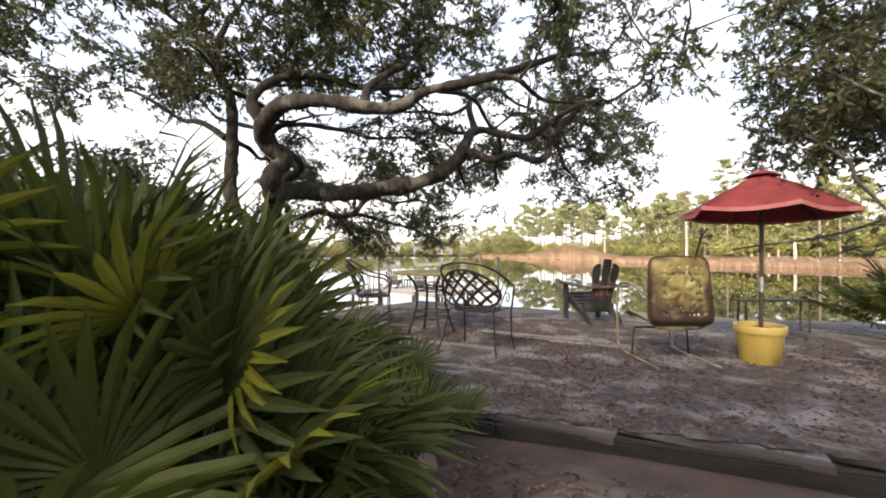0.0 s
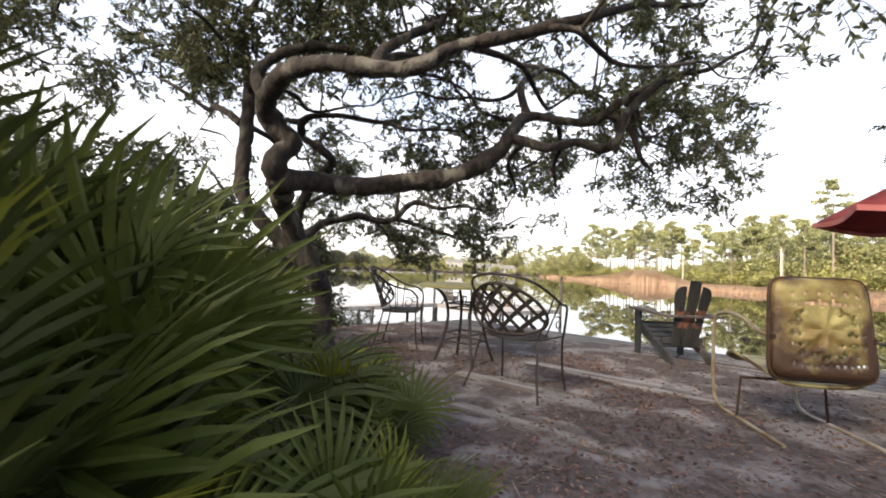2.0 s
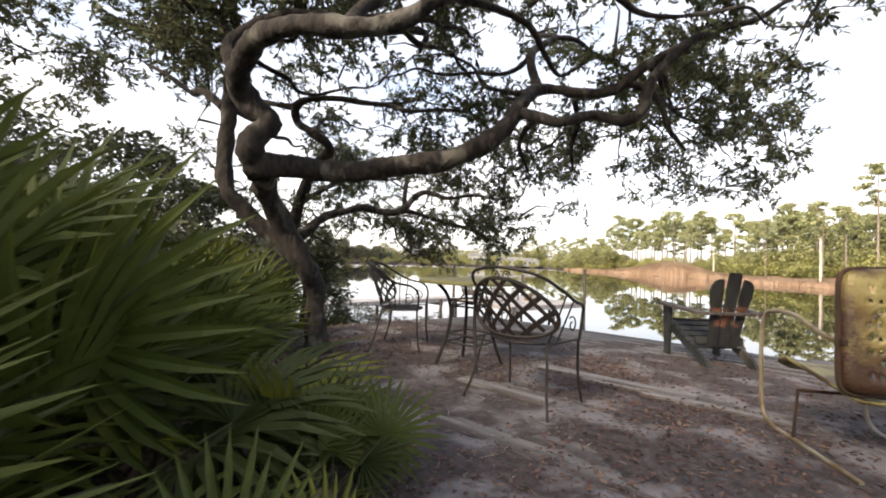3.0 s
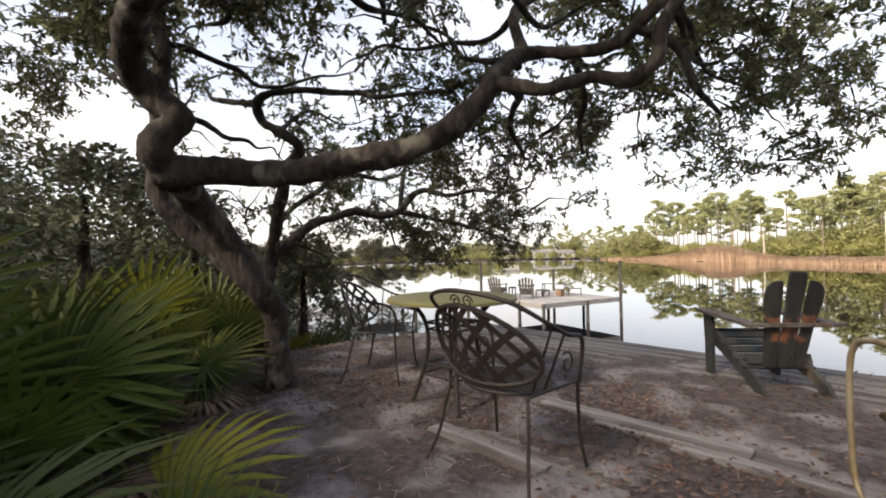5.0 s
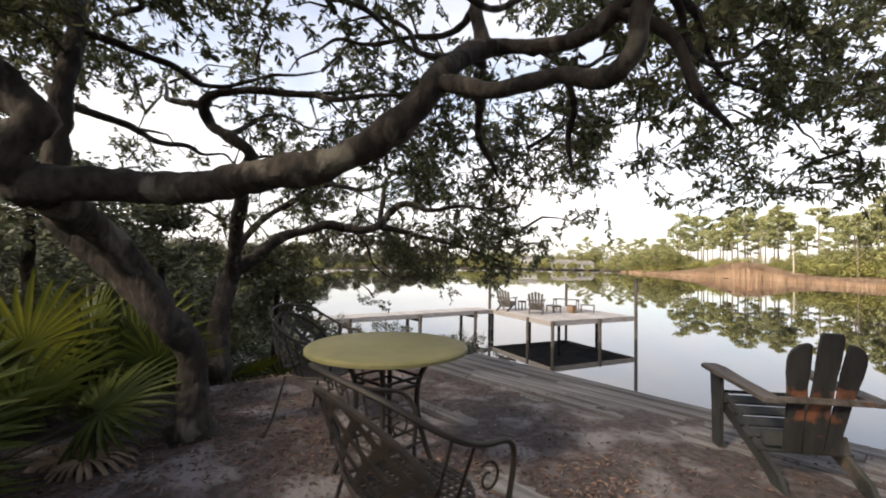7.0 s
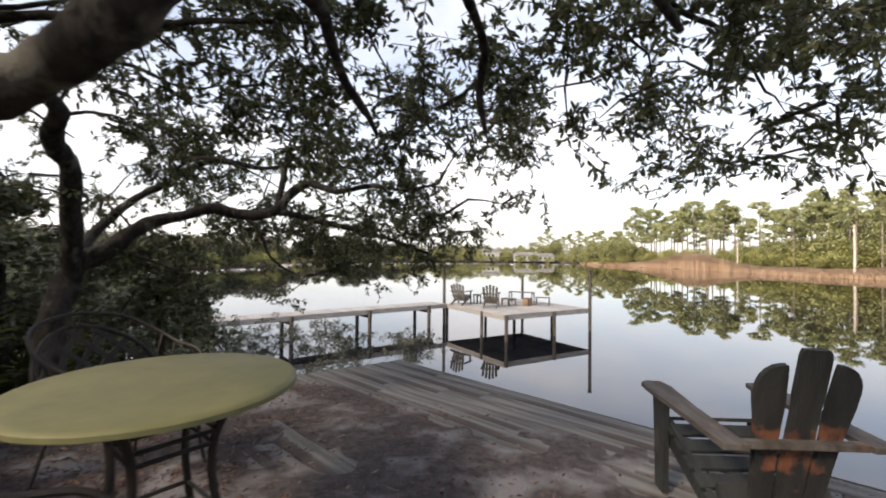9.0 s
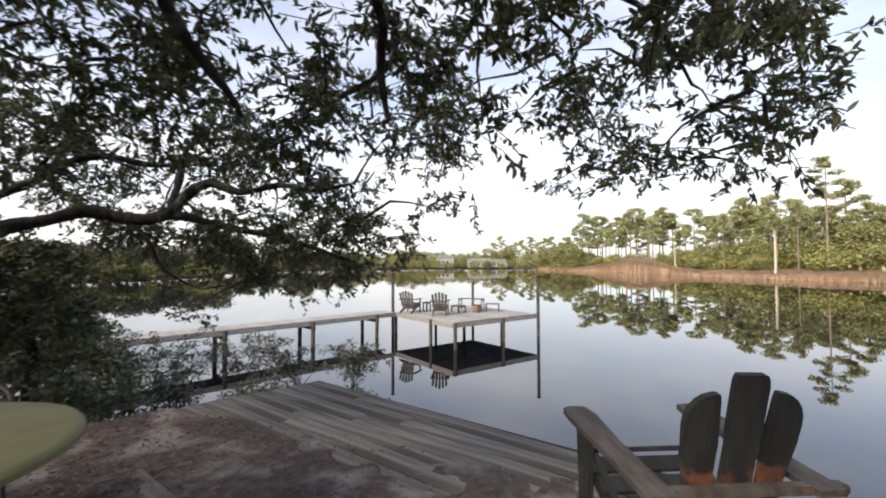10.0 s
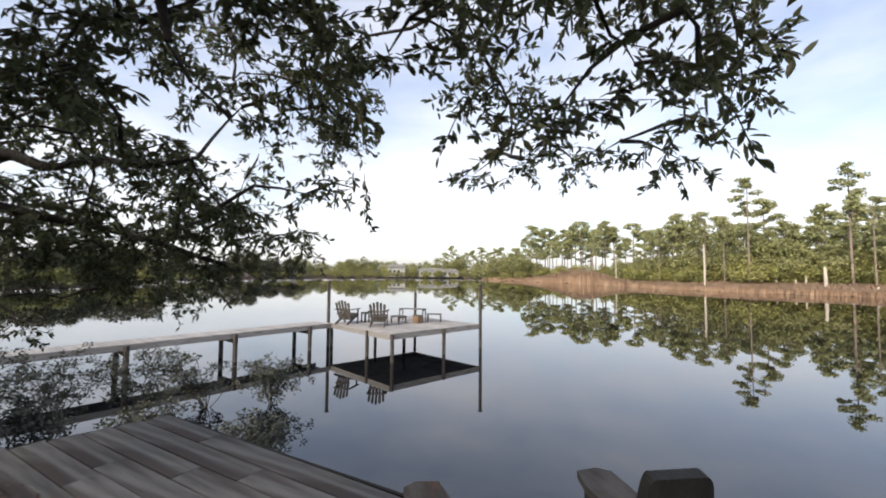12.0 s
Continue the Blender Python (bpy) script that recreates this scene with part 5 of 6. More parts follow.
def leaf_clumps(centres, radii, count, leaf, mat, rng, flat=0.6):
    """Uneven clumps of leaf-sized flakes round centres."""
    centres, radii = np.asarray(centres, float), np.asarray(radii, float)
    idx = rng.choice(len(centres), count, p=radii ** 2 / np.sum(radii ** 2))
    d = rng.normal(0, 1, (count, 3))
    d /= np.linalg.norm(d, axis=1)[:, None]
    r = radii[idx] * rng.uniform(0.35, 1.0, count) ** 0.6 * (1 + 0.25 * rng.normal(0, 1, count).clip(-1.5, 1.5))
    pos = centres[idx] + d * r[:, None] * np.array((1, 1, flat))
    ax = rng.normal(0, 1, (count, 3))
    ax[:, 2] *= 0.5
    ax /= np.linalg.norm(ax, axis=1)[:, None]
    up = rng.normal(0, 1, (count, 3)) + np.array((0, 0, 0.7))
    sd = np.cross(ax, up)
    sd /= np.linalg.norm(sd, axis=1)[:, None]
    L = (leaf * rng.uniform(0.6, 1.3, count))[:, None]
    V = np.stack([pos - ax * L * 0.5, pos + sd * L * 0.28, pos + ax * L * 0.5, pos - sd * L * 0.28], 1).reshape(-1, 3)
    F = np.arange(count * 4).reshape(-1, 4)
    return quads_mesh(V, F, mat, "leaves")


def pine_model(seed, height, bare, spread, flakes):
    """A longleaf pine at the origin: bare trunk, a few limbs, flat layered crown."""
    r, rng = random.Random(seed), np.random.default_rng(seed)
    p = tagged(empty("pine_tree", spot(0, 0, -400)), "", "")
    bend = r.uniform(-0.4, 0.4)
    line = [(bend * math.sin(t * 3) * 0.6, 0.3 * bend * t, height * t) for t in (0, 0.25, 0.5, 0.75, 1)]
    part("trunk", Shape().tube([(line[0][0], line[0][1], -1.2)] + line, [0.24, 0.2, 0.17, 0.14, 0.1, 0.04], 7), PINE_BARK, p, "tall bare trunk", True)
    cs, rs, limbs = [], [], Shape()
    for i in range(13):
        t = bare + (1 - bare) * (i + 0.4) / 13
        a = r.uniform(0, 2 * math.pi)
        L = spread * (1.0 - 0.65 * ((t - bare) / (1 - bare)) ** 1.6) * r.uniform(0.45, 1.05)
        z = height * t
        tip = (L * math.cos(a), L * math.sin(a), z + 0.12 * L + r.uniform(-0.2, 0.5))
        limbs.tube([(0, 0, z - 0.2), (tip[0] * 0.5, tip[1] * 0.5, z), tip], [0.06, 0.045, 0.02], 4)
        cs += [tip, (tip[0] * 0.6, tip[1] * 0.6, z + 0.25)]
        rs += [r.uniform(0.7, 1.25) * spread * 0.34, r.uniform(0.6, 0.9) * spread * 0.3]
    cs.append((0, 0, height + 0.1)); rs.append(0.3 * spread)
    part("limb", limbs, PINE_BARK, p)
    part("crown", leaf_clumps(cs, rs, flakes, 0.5, HAZED_NEEDLE, rng, 0.5), None, p, "layered crown of green needles")
    return p


def shrub_model(seed, w, h, flakes, mat, leaf=0.5, name="shrub"):
    r, rng = random.Random(seed), np.random.default_rng(seed)
    p = tagged(empty(name, spot(0, 0, -400)), "", "")
    st, cs, rs = Shape(), [], []
    for i in range(11):
        a, q = r.uniform(0, 2 * math.pi), r.random() ** 0.5
        x, y, z = w * 0.42 * q * math.cos(a), w * 0.42 * q * math.sin(a), h * r.uniform(0.25, 0.85) * (1 - 0.4 * q * q)
        st.tube([(0.1 * x, 0.1 * y, -0.6), (x * 0.6, y * 0.6, z * 0.6), (x, y, z)], [0.09, 0.05, 0.02], 4)
        cs.append((x, y, z)); rs.append(r.uniform(0.13, 0.24) * max(w, h))
    part("trunk", st, PINE_BARK, p)
    part("crown", leaf_clumps(cs, rs, flakes, leaf, mat, rng, 0.75), None, p)
    return p


def place(model, m, label, category, group=""):
    ob = copy_thing(model, m)
    tagged(ob, label, category, group)
    return ob


def build_far_shore():
    rnd = random.Random(21)
    pines = [pine_model(s, h, b, sp, 1900) for s, h, b, sp in ((1, 14, 0.6, 3.0), (2, 16, 0.64, 3.2), (3, 12.5, 0.55, 3.1), (4, 15, 0.66, 2.9))]
    tall = [pine_model(s, h, b, sp, 1500) for s, h, b, sp in ((7, 20.5, 0.68, 2.9), (8, 19, 0.62, 2.6))]
    bushes = [shrub_model(s, 7, 4.2, 2400, HAZED_SHRUB_LEAF, 0.34) for s in (1, 2, 3)]
    oaks = [shrub_model(s, 9, 9, 3200, HAZED_OAK_LEAF, 0.45, "broadleaf_tree") for s in (11, 12)]

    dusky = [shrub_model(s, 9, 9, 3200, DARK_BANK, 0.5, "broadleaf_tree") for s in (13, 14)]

    def ground(x, y):
        return float(ground_height(x, y)[0])

    def shore_at(az):
        for d in range(30, 420, 2):
            x, y = far(az, d)
            if shore_distance(np.array([x]), np.array([y]))[0] > 0:
                return d
        return 300

    def put(model, az, d, s, label, cat, group=""):
        x, y = far(az, d)
        place(model, spot(x, y, ground(x, y) - 0.1, rnd.uniform(0, 360)) @ Matrix.Scale(s, 4), label, cat, group)

    PINE = "tall slim pine with high flat crown across the lake"
    for az, k, s in ((26.7, 0, 1.12), (34.9, 1, 1.22), (17.9, 0, 0.72), (22.6, 1, 0.78), (24.4, 1, 0.82), (10.3, 1, 0.72), (36.5, 0, 0.8)):
        put(tall[k], az, shore_at(az) + 14, s, "very tall lone pine with bare trunk above the far shore", "tree", "tall pines on the far shore")
    for i in range(92):
        az = 0.5 + i * 0.41 + rnd.uniform(-0.25, 0.25)
        if 12.2 < az < 15.5 and i % 2:
            continue
        put(pines[i % 4], az, shore_at(az) + rnd.uniform(20, 48), rnd.uniform(0.66, 1.22) * (1.28 if az < 14 else 1.08), PINE, "tree", "pines across the lake")
    for i in range(46):
        az = 38.5 + i * 1.9
        put(pines[i % 4], az, shore_at(az) + rnd.uniform(18, 45), rnd.uniform(0.8, 1.1), PINE, "tree", "pines across the lake")
    for i in range(74):
        az = -1 + i * 0.62 + rnd.uniform(-0.3, 0.3)
        put(bushes[i % 3], az, shore_at(az) + rnd.uniform(15, 28), rnd.uniform(1.0, 1.6), "rounded green shrub at the edge of the far wood", "shrub", "shrubs on the far shore")
    for i in range(56):
        az = 0 + i * 0.78
        put(oaks[i % 2], az, shore_at(az) + rnd.uniform(28, 55), rnd.uniform(0.9, 1.3) * (1.0 if az > 16 else 0.5), "broad green tree in the far wood", "tree", "broadleaf trees across the lake")
    for i in range(54):
        az = 13 + i * 0.6
        put(oaks[i % 2], az, shore_at(az) + rnd.uniform(18, 34), rnd.uniform(0.8, 1.2) * (1.3 if az > 19 else 1.0), "broad green tree in the far wood", "tree", "broadleaf trees across the lake")
    for i in range(78):
        az = -75 + i * 1.02 + rnd.uniform(-0.4, 0.4)
        d = shore_at(az)
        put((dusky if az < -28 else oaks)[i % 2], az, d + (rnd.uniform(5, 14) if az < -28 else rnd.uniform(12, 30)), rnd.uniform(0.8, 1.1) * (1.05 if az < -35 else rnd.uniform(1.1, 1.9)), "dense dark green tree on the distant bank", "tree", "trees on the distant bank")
    for i in range(46):
        az = -80 + i * 1.8
        put(bushes[i % 3], az, shore_at(az) + rnd.uniform(1, 7), rnd.uniform(0.8, 1.3), "dense green shrub at the waterline", "shrub", "shrubs on the distant bank")
    for i in range(9):
        az = -9 + i * 0.95
        put(pines[i % 4], az, shore_at(az) + rnd.uniform(12, 35), rnd.uniform(0.9, 1.15), PINE, "tree", "pines across the lake")
    # bare poles and stumps
    for az, h, r, off, lab in ((13.0, 7.6, 0.16, 4, "bleached bare dead trunk standing at the far waterline"), (32.9, 4.4, 0.3, 8, "bleached broken trunk at the far waterline"), (22.5, 9.5, 0.2, 1, "tall bare grey trunk rising from the far shallows"),
                               (29.0, 2.0, 0.25, 14, "short pale stump on the far shore"), (30.6, 1.7, 0.2, 14, "short pale stump on the far shore"), (31.4, 2.6, 0.2, 15, "pale broken trunk on the far shore"),
                               (34.9, 1.2, 0.22, 1, "short pale stump on the far shore"), (36.6, 1.4, 0.25, 3, "short pale stump on the far shore"), (27.9, 1.5, 0.2, 16, "short pale stump on the far shore")):
        x, y = far(az, shore_at(az) + off)
        g = ground(x, y)
        t = tagged(empty("dead_trunk", spot(x, y, g)), lab, "dead tree")
        part("stem", Shape().tube([(0, 0, -0.8), (0.05, 0, h * 0.5), (0.0, 0.04, h * 0.97), (0.05, 0, h)], [r, r * 0.9, r * 0.7, r * 0.35], 8), WHITE_POST, t, "", True)
    # houses
    for az, d, w, h, yaw, roof in ((-10.9, 10, 14, 3.6, 12, 1), (-15.6, 12, 10, 5.5, 14, 1), (-8.3, 12, 9, 3.0, 10, 1)):
        x, y = far(az, shore_at(az) + d)
        g = ground(x, y)
        hs = tagged(empty("house", spot(x, y, g, yaw)), "pale lakeside house with a low grey roof among trees", "house")
        part("wall", Shape().box((w, 7, h), pose(0, 0, h / 2)), HOUSE_WALL, hs)
        part("roof", Shape().outline([(-w / 2 - 0.8, 0), (w / 2 + 0.8, 0), (w / 2 - 1.5, 1.6), (-w / 2 + 1.5, 1.6)], 8.4, pose(0, 0, h, 90, 0, 0)), HOUSE_ROOF, hs)
        for i in range(int(w / 2.6)):
            wn = part("window", Shape().box((1.1, 0.12, 1.3), pose(-w / 2 + 1.6 + i * 2.4, -3.53, h * 0.6)), DARK_GLASS, hs)
    # marsh grass along the far waterline
    rng = np.random.default_rng(17)
    N = 190000
    az = rng.uniform(-4, 62, N)
    dist = np.interp(az, np.arange(-6, 64, 1.0), [shore_at(a) for a in np.arange(-6, 64, 1.0)]) + rng.uniform(-0.5, 1, N) + rng.random(N) ** 1.3 * 20
    x, y = EYE_X + dist * np.sin(np.radians(az)), EYE_Y + dist * np.cos(np.radians(az))
    hump = np.exp(-((az - 8.5) / 4.0) ** 2)
    h = rng.uniform(0.8, 1.2, N) * (1.0 + 3.0 * hump * rng.uniform(0.85, 1.05, N))
    g = ground_height(x, y)
    w = rng.uniform(0.03, 0.09, N)
    a = rng.uniform(0, math.pi, N)
    lx, ly = rng.normal(0, 0.15, N), rng.normal(0, 0.15, N)
    V = np.stack([np.stack([x - w * np.cos(a), y - w * np.sin(a), g - 0.1], -1), np.stack([x + w * np.cos(a), y + w * np.sin(a), g - 0.1], -1),
                  np.stack([x + lx + w * 0.35, y + ly, g + h], -1), np.stack([x + lx - w * 0.35, y + ly, g + h * 0.93], -1)], 1).reshape(-1, 3)
    me = quads_mesh(V, np.arange(N * 4).reshape(-1, 4), REED, "marsh_grass")
    tagged(new("marsh_grass", me), "dry orange brown marsh grass along the far waterline", "grass", kind="stuff")
    for md in pines + tall + bushes + oaks + dusky:
        for o in (*md.children_recursive, md):
            bpy.data.objects.remove(o)


build_far_shore()


# ---- near bank: dark trees and brush round the terrace ----
def bank_tree(x, y, w, h, seed, label, flakes=9000, leaf=0.09, low=0.1):
    r, rng = random.Random(seed), np.random.default_rng(seed)
    g = float(ground_height(x, y)[0])
    t = tagged(empty("bank_tree", spot(x, y, g)), label, "tree")
    nodes = limb("trunk", [(0, 0, -0.3, 0.11), (0.1, 0.05, h * 0.25, 0.09), (-0.1, 0.1, h * 0.5, 0.07), (0.05, 0, h * 0.8, 0.035)], t, 8)
    pts = []
    while len(pts) < 90:
        a, q, z = r.uniform(0, 2 * math.pi), r.random() ** 0.5, r.uniform(low, 1)
        wid = math.sin(math.pi * min(1, 0.18 + 0.8 * z)) ** 0.6
        p = (w / 2 * q * wid * math.cos(a), w / 2 * q * wid * math.sin(a), h * z)
        if noise.noise(Vector((p[0] + x, p[1] + y, p[2])) * 1.1) > -0.25:
            pts.append(p)
    pts = np.array(pts)
    stuff("twig_spray", twig_mesh(grow(nodes, pts, 0.35), TWIG, 0.008, 0.008), None, t)
    part("crown", leaf_clumps(pts, np.full(len(pts), 0.24 * w / 2.6), flakes, leaf, BANK_LEAF, rng, 0.8), None, t, "dense dark green foliage")


BRUSH = "dense dark evergreen brush on the near bank"
for i, (x, y, w, h) in enumerate(((-4.4, 6.6, 3.0, 2.6), (-6.4, 8.7, 3.2, 2.7), (-6.8, 6.2, 3.6, 3.5), (-7.9, 10.4, 3.0, 2.9), (-9.5, 9.0, 4.0, 4.2), (-11.5, 12.2, 3.8, 3.8), (-10.5, 6.0, 4.5, 4.5),
                                  (-14.5, 9.5, 5, 5), (-16, 14.5, 4.5, 4.5), (-22, 13.2, 4.5, 4.2), (-3.9, 4.4, 3.0, 2.3), (-5.8, 3.2, 3.5, 3.2), (-3.3, 1.5, 3.0, 2.6), (-6.5, -1, 4, 3.6), (-2.8, -2.2, 3.2, 3),
                                  (-3.3, 9.2, 2.3, 3.1), (-4.5, 8.1, 2.2, 2.7), (-5.4, 10.0, 2.5, 2.5), (-7.1, 12.2, 2.4, 2.9), (1.5, -5, 5, 4), (7, -4, 5, 4.2), (11, 1, 4.5, 4.2), (13.5, 6, 4.5, 4), (-29, 13.0, 6, 5), (-38, 15.5, 6, 5))):
    bank_tree(x, y, w, h, 60 + i, BRUSH, 9000 if x > -8 and y > 3 else 5000, 0.085 if x > -8 else 0.14)


def water_shrub(x, y, w, h, seed):
    """A sparse shrub standing in the shallows: thin forked stems and open clusters of leaves."""
    r, rng = random.Random(seed), np.random.default_rng(seed)
    t = tagged(empty("shallows_shrub", spot(x, y, WATER_Z - 0.1)), "sparse grey-green shrub leaning over the shallows beside the boardwalk", "shrub")
    stems, tips = [], []
    for i in range(9):
        a, q = r.uniform(0, 2 * math.pi), r.uniform(0.35, 1.0)
        line = [np.array((w / 2 * q * f ** 1.3 * math.cos(a) + r.uniform(-0.05, 0.05), w / 2 * q * f ** 1.3 * math.sin(a) + r.uniform(-0.05, 0.05), h * r.uniform(0.85, 1.0) * f * (1.25 - 0.45 * q))) for f in (0, 0.25, 0.5, 0.75, 1.0)]
        stems.append((line, 0.6))
        for p in line[2:]:
            for _ in range(3):
                tip = p + rng.normal(0, 0.2, 3) * np.array((1, 1, 0.6))
                stems.append(([p, (p + tip) / 2 + np.array((0, 0, 0.03)), tip], 0.1))
                tips.append(tip)
    stuff("stem_spray", twig_mesh(stems, TWIG, 0.006, 0.012), None, t, "thin grey forked stems")
    part("crown", leaf_clumps(tips, np.full(len(tips), 0.15), 2300, 0.075, SHALLOWS_LEAF, rng, 0.8), None, t, "open clusters of grey-green leaves")


for i, (x, y, w, h) in enumerate(((-3.6, 17.2, 2.0, 1.1), (-5.0, 16.6, 2.2, 1.3), (-6.3, 15.8, 2.2, 1.5), (-7.5, 15.0, 2.2, 1.5), (-8.6, 14.3, 2.2, 1.6), (-9.9, 13.6, 2.0, 1.7),
                                  (-4.6, 14.6, 1.6, 0.8), (-2.1, 14.3, 1.5, 0.7), (-6.6, 13.9, 1.8, 1.1), (-8.0, 12.9, 1.8, 1.3))):
    water_shrub(x, y, w, h, 340 + i)


# Unseen tall trees, added behind the camera to keep sun off the terrace.
SUN_BLOCKER = "unseen tall tree added behind the terrace to block the sun"
for i, (x, y, w, h) in enumerate(((-2.5, -6.0, 5.5, 9.5), (-6.5, -8.0, 6, 11), (1.5, -8.5, 5.5, 10), (5.0, -7.0, 5, 9), (-9.5, -5.0, 6, 10), (-3.0, -12.0, 6.5, 12.5), (8.5, -9.0, 5.5, 10))):
    bank_tree(x, y, w, h, 260 + i, SUN_BLOCKER, 6500, 0.2, 0.25)

# ---- litter on the terrace ----
def litter(name, label, count, size, width, mat, seed, lift=0.011, patches=1.0, y0=3.6, y1=10.0, zoff=0.0, x0=-2.3, x1=7.0):
    rng = np.random.default_rng(seed)
    x, y = rng.uniform(x0, x1, count * 3), rng.uniform(y0, y1, count * 3)
    dens = np.array([0.5 + 0.9 * noise.noise(Vector((a * 0.8, b * 0.8, seed))) * patches for a, b in zip(x, y)])
    edge = np.clip((9.0 - 0.42 * (x - 1) - y) / 1.6, 0.0, 1.0)
    keep = rng.random(len(x)) < dens * (0.12 + 0.88 * edge)
    n = len(TERRACE)
    inside = np.ones(len(x), bool)
    for i in range(n):
        ax, ay = TERRACE[i]
        bx, by = TERRACE[(i + 1) % n]
        inside &= ((bx - ax) * (y - ay) - (by - ay) * (x - ax)) > 0
    bare = (np.abs((y - 6.8) + 0.4 * (x - 1.4)) < 0.11) & (x > 1.05) & (x < 2.5)
    x, y = x[keep & inside & ~bare], y[keep & inside & ~bare]
    m = len(x)
    a = rng.uniform(0, 2 * math.pi, m)
    d = np.stack([np.cos(a), np.sin(a), rng.normal(0, 0.22, m)], -1)
    up = rng.normal(0, 0.45, (m, 3)) + np.array((0, 0, 1.0))
    pos = np.stack([x, y, np.abs(rng.normal(0, 0.006, m)) + lift + zoff], -1)
    me = leaf_mesh(pos, d, up, rng.uniform(*size, m), rng.uniform(*width, m), mat, rng)
    tagged(new(name, me), label, "leaves", kind="stuff")


# Thin dark plate on the boards in place of a shaded open hole.
part_well = tagged(new("tree_well", Shape().box((0.44, 0.26, 0.024), None, 0.004).mesh(WELL_SHADE, False, "tree_well")), "dark plate painting the shaded hole at the oak trunk foot", "soil", kind="structure")
part_well.matrix_world = pose(-1.1, 6.44, 0.010, 0, 0, -22)
def leaf_drifts():
    """Low drifts of rotted leaves that bury the boards in patches."""
    n = len(TERRACE)
    xs, ys = np.arange(-2.4, 9.0, 0.06), np.arange(3.7, 10.1, 0.06)
    X, Y = np.meshgrid(xs, ys)
    Z = np.empty_like(X)
    for j in range(X.shape[0]):
        for i in range(X.shape[1]):
            x, y = X[j, i], Y[j, i]
            u, v = x * 0.93 - y * 0.37, x * 0.37 + y * 0.93
            a = noise.noise(Vector((u * 0.55, v * 1.1, 3.0))) + 0.45 * noise.noise(Vector((u * 1.6, v * 3.2, 8.0))) + 0.25 * noise.noise(Vector((x * 6, y * 6, 1.0)))
            edge = min(max((8.75 - 0.42 * (x - 1) - y) / 1.3, -0.6), 0.42)
            if abs((y - 6.8) + 0.4 * (x - 1.4)) < 0.13 and 1.0 < x < 2.6 or abs((y - 6.05) + 0.4 * (x - 1.2)) < 0.08 and 0.8 < x < 1.7:
                edge = -1.2
            Z[j, i] = 0.016 * math.tanh((a + edge) * 2.2) - 0.003
    ok = np.ones(X.shape, bool)
    for i in range(n):
        (ax, ay), (bx, by) = TERRACE[i], TERRACE[(i + 1) % n]
        ok &= ((bx - ax) * (Y - ay) - (by - ay) * (X - ax)) * (-1 if TURN_CW else 1) > 0.05
    idx = np.arange(X.size).reshape(X.shape)
    keep = ok[:-1, :-1] & ok[:-1, 1:] & ok[1:, 1:] & ok[1:, :-1]
    F = np.stack([idx[:-1, :-1], idx[:-1, 1:], idx[1:, 1:], idx[1:, :-1]], -1)[keep]
    me = quads_mesh(np.stack([X.ravel(), Y.ravel(), Z.ravel()], -1), F, DUFF, "leaf_drift", True)
    tagged(new("leaf_drift", me), "drifts of dark rotted oak leaves half burying the terrace", "leaves", kind="stuff")


TURN_CW = sum(TERRACE[i][0] * TERRACE[(i + 1) % len(TERRACE)][1] - TERRACE[(i + 1) % len(TERRACE)][0] * TERRACE[i][1] for i in range(len(TERRACE))) < 0
leaf_drifts()
litter("leaf_litter", "curled brown oak leaves scattered over the terrace", 24000, (0.02, 0.045), (0.005, 0.009), LITTER, 31)
litter("pale_straw", "pale dry grass blades and twigs scattered over the terrace", 4200, (0.04, 0.12), (0.001, 0.002), STRAW, 32, patches=1.2)


def lower_litter():
    rng = np.random.default_rng(41)
    m = 30000
    x, y = rng.uniform(-1.5, 8, m), rng.uniform(-1, 4.0, m)
    keep = y < 4.0 - 0.25 * x + 0.1
    x, y = x[keep], y[keep]
    m = len(x)
    a = rng.uniform(0, 2 * math.pi, m)
    z = ground_height(x, y)
    pos = np.stack([x, y, z + 0.006 + np.abs(rng.normal(0, 0.006, m))], -1)
    me = leaf_mesh(pos, np.stack([np.cos(a), np.sin(a), rng.normal(0, 0.2, m)], -1), rng.normal(0, 0.4, (m, 3)) + np.array((0, 0, 1.0)), rng.uniform(0.025, 0.055, m), rng.uniform(0.006, 0.011, m), LITTER, rng)
    tagged(new("leaf_litter", me), "curled brown oak leaves on the earth below the terrace", "leaves", kind="stuff")


lower_litter()


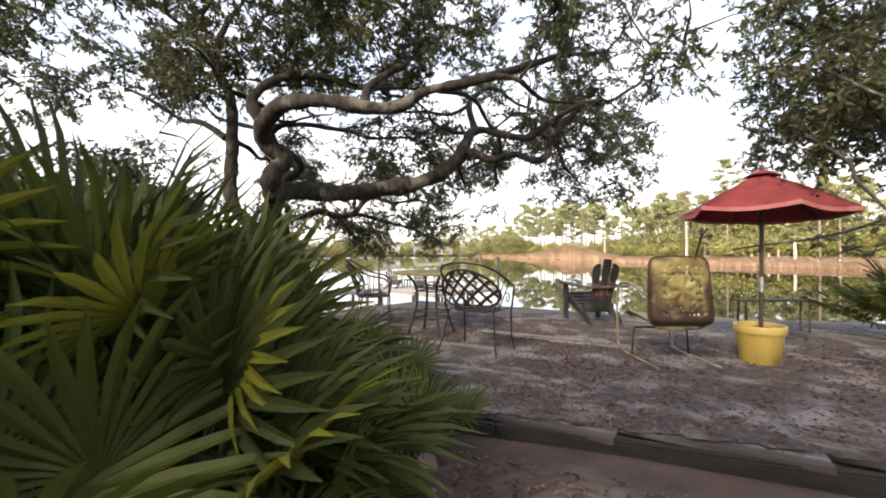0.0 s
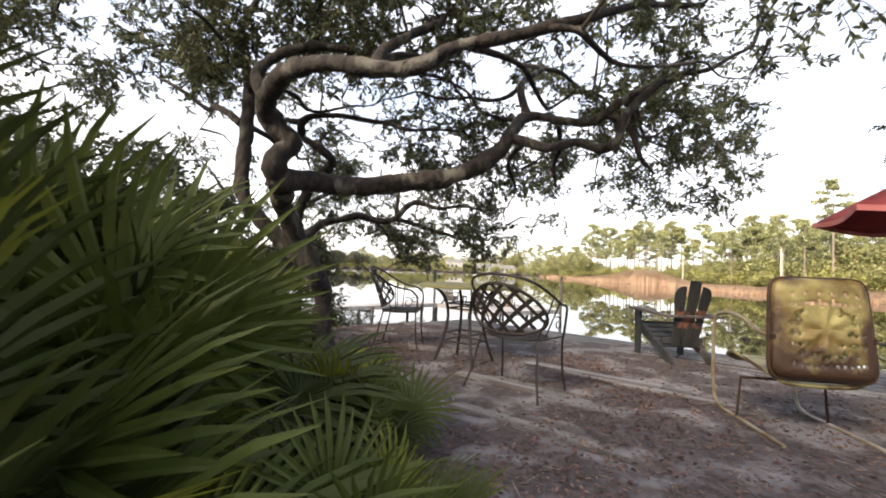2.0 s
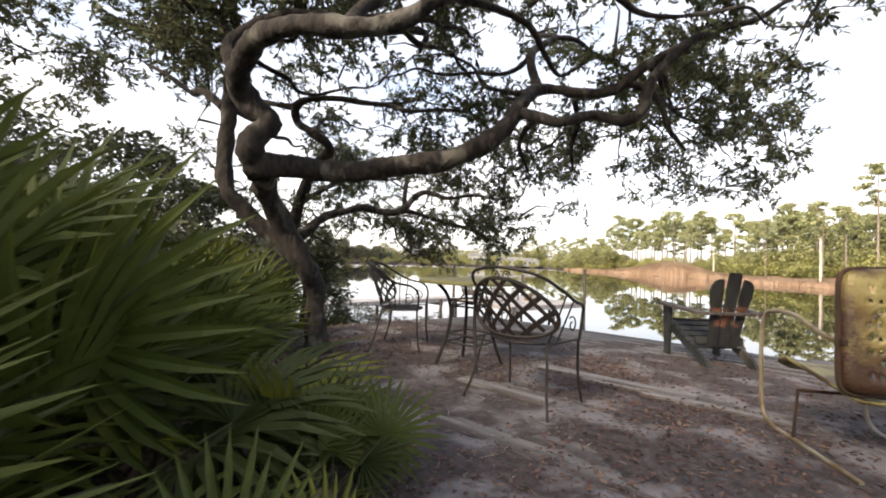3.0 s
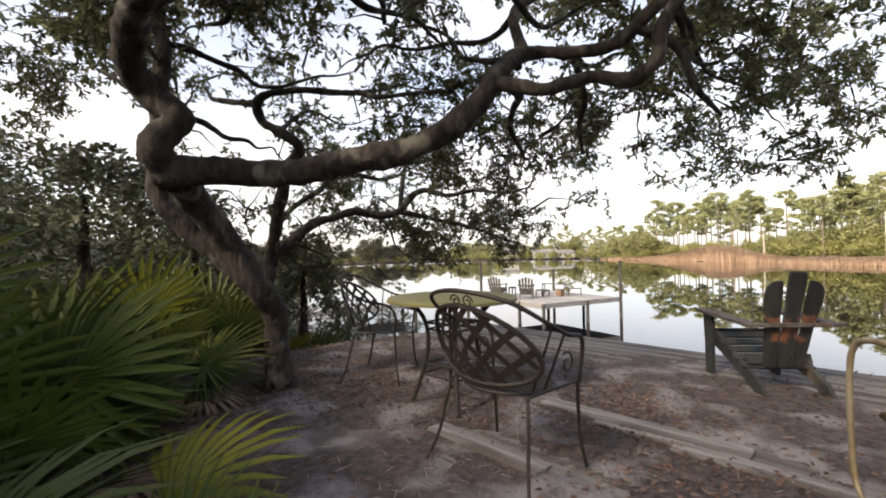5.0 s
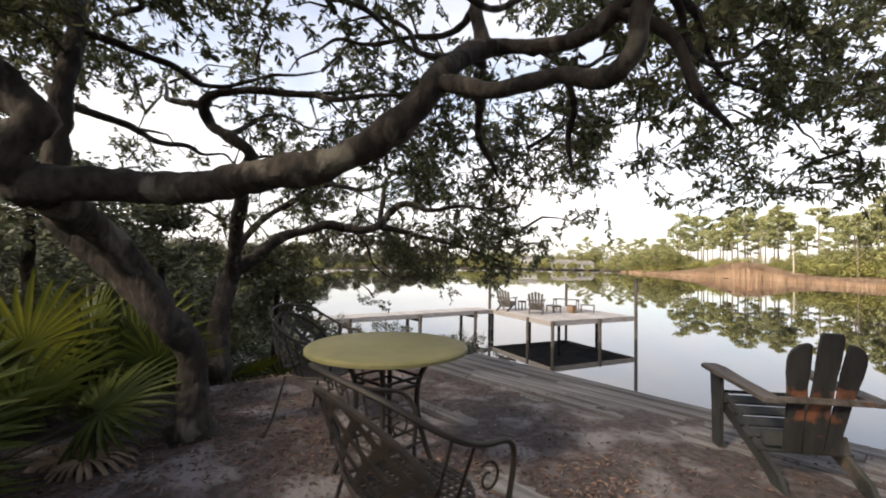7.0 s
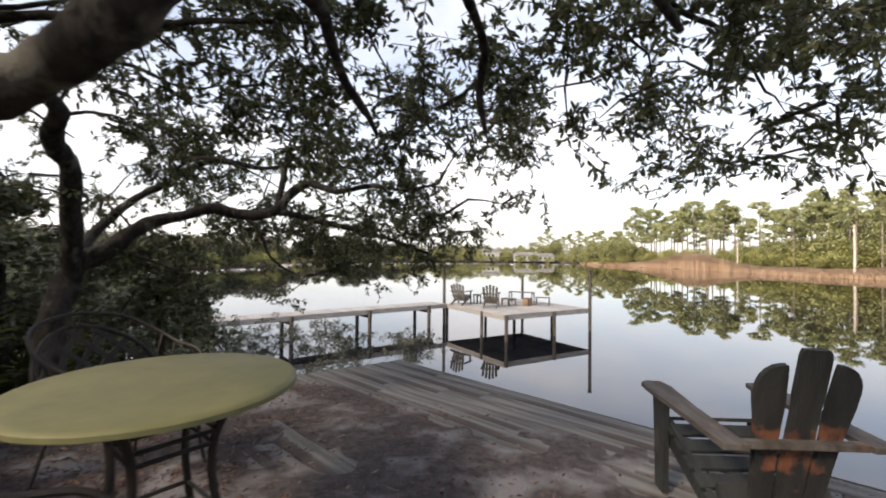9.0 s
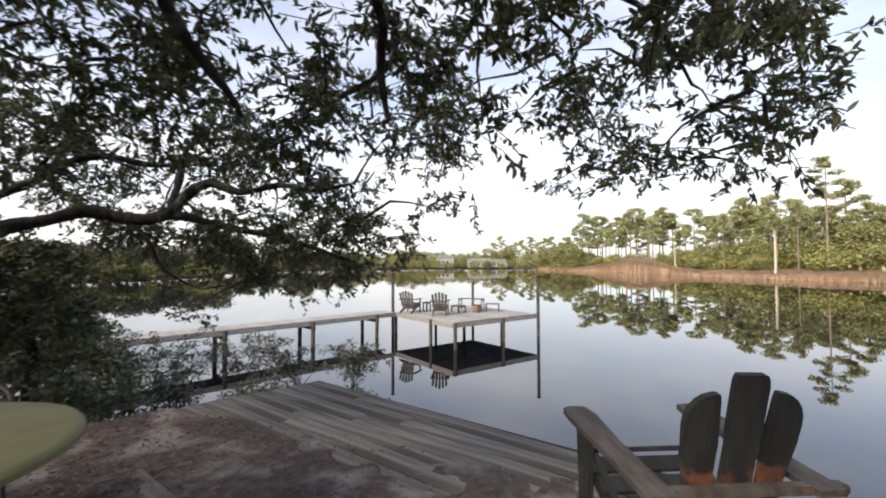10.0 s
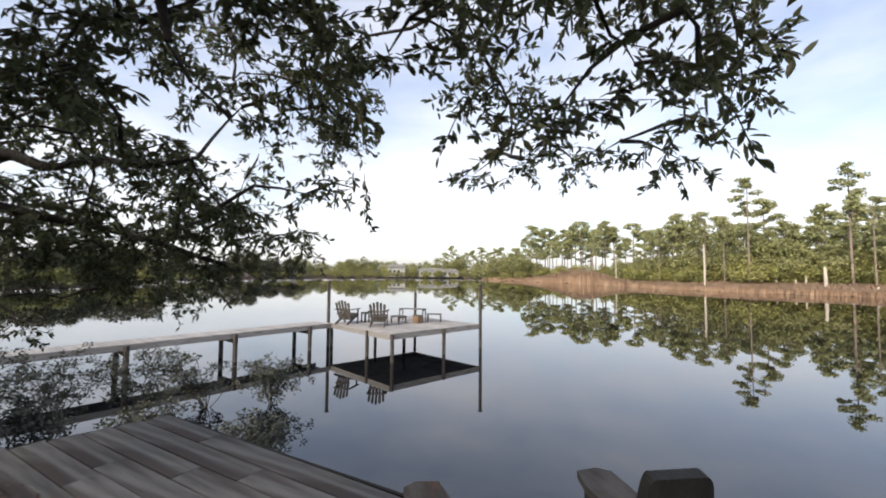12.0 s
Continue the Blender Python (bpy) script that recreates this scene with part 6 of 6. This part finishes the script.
def dead_fronds():
    for i, (x, y, yaw, s) in enumerate(((-1.45, 5.75, -70, 0.9), (-0.9, 5.1, -60, 1.0), (-0.75, 4.85, -80, 0.9))):
        ob = tagged(new("fallen_frond", DEAD_FRONDS[i % 3]), "dry bleached palmetto frond lying on the terrace", "palm leaf")
        ob.matrix_world = pose(x, y, 0.03, 2, 8, yaw) @ Matrix.Scale(s, 4)


dead_fronds()


# ---- the boards of the terrace ----
def build_boards(deck, rnd):
    c, s = math.cos(PLANK_DIR), math.sin(PLANK_DIR)
    pitch = 0.19
    v = 3.7
    made = 0
    cache = {}
    while v < 11.6:
        span = row_span(v)
        if span:
            u = span[0] + 0.01
            first = True
            while u < span[1] - 0.05:
                L = min(rnd.choice((1.8, 2.4, 3.0, 3.6)) * (rnd.uniform(0.3, 1) if first else 1), span[1] - 0.01 - u)
                first = False
                if L < 0.06:
                    break
                key = (round(L, 2), rnd.randrange(3))
                if key not in cache:
                    cache[key] = Shape().box((key[0] - 0.006, pitch - 0.007, 0.036), None, 0.003).mesh(BOARD, False, "board")
                uc = u + L / 2
                x, y = uc * c - v * s, uc * s + v * c
                if not (math.hypot(x + 0.98, y - 6.32) < 0.0):
                    ob = new("board", cache[key])
                    ob.parent = deck
                    ob.matrix_basis = pose(x, y, -0.0215 + rnd.uniform(-0.004, 0.002), rnd.uniform(-0.5, 0.5), rnd.uniform(-0.15, 0.15), math.degrees(PLANK_DIR) + rnd.uniform(-0.2, 0.2))
                    made += 1
                u += L
        v += pitch
    return made


build_boards(deck, deck_random)


def bare_boards(deck):
    """Boards swept clear of leaves, paler and a little proud of the rest."""
    for x, y, L, w, yaw in ((1.72, 6.66, 1.25, 0.15, -20.5), (2.35, 6.25, 0.9, 0.13, -21.5), (2.02, 6.42, 1.1, 0.06, -21), (0.95, 6.02, 0.8, 0.14, -22)):
        part("board", Shape().box((L, w, 0.02), None, 0.004), PALE_BOARD, deck, "bare pale grey weathered board", m=pose(x, y, 0.009, 0.4, 0.2, yaw))


bare_boards(deck)
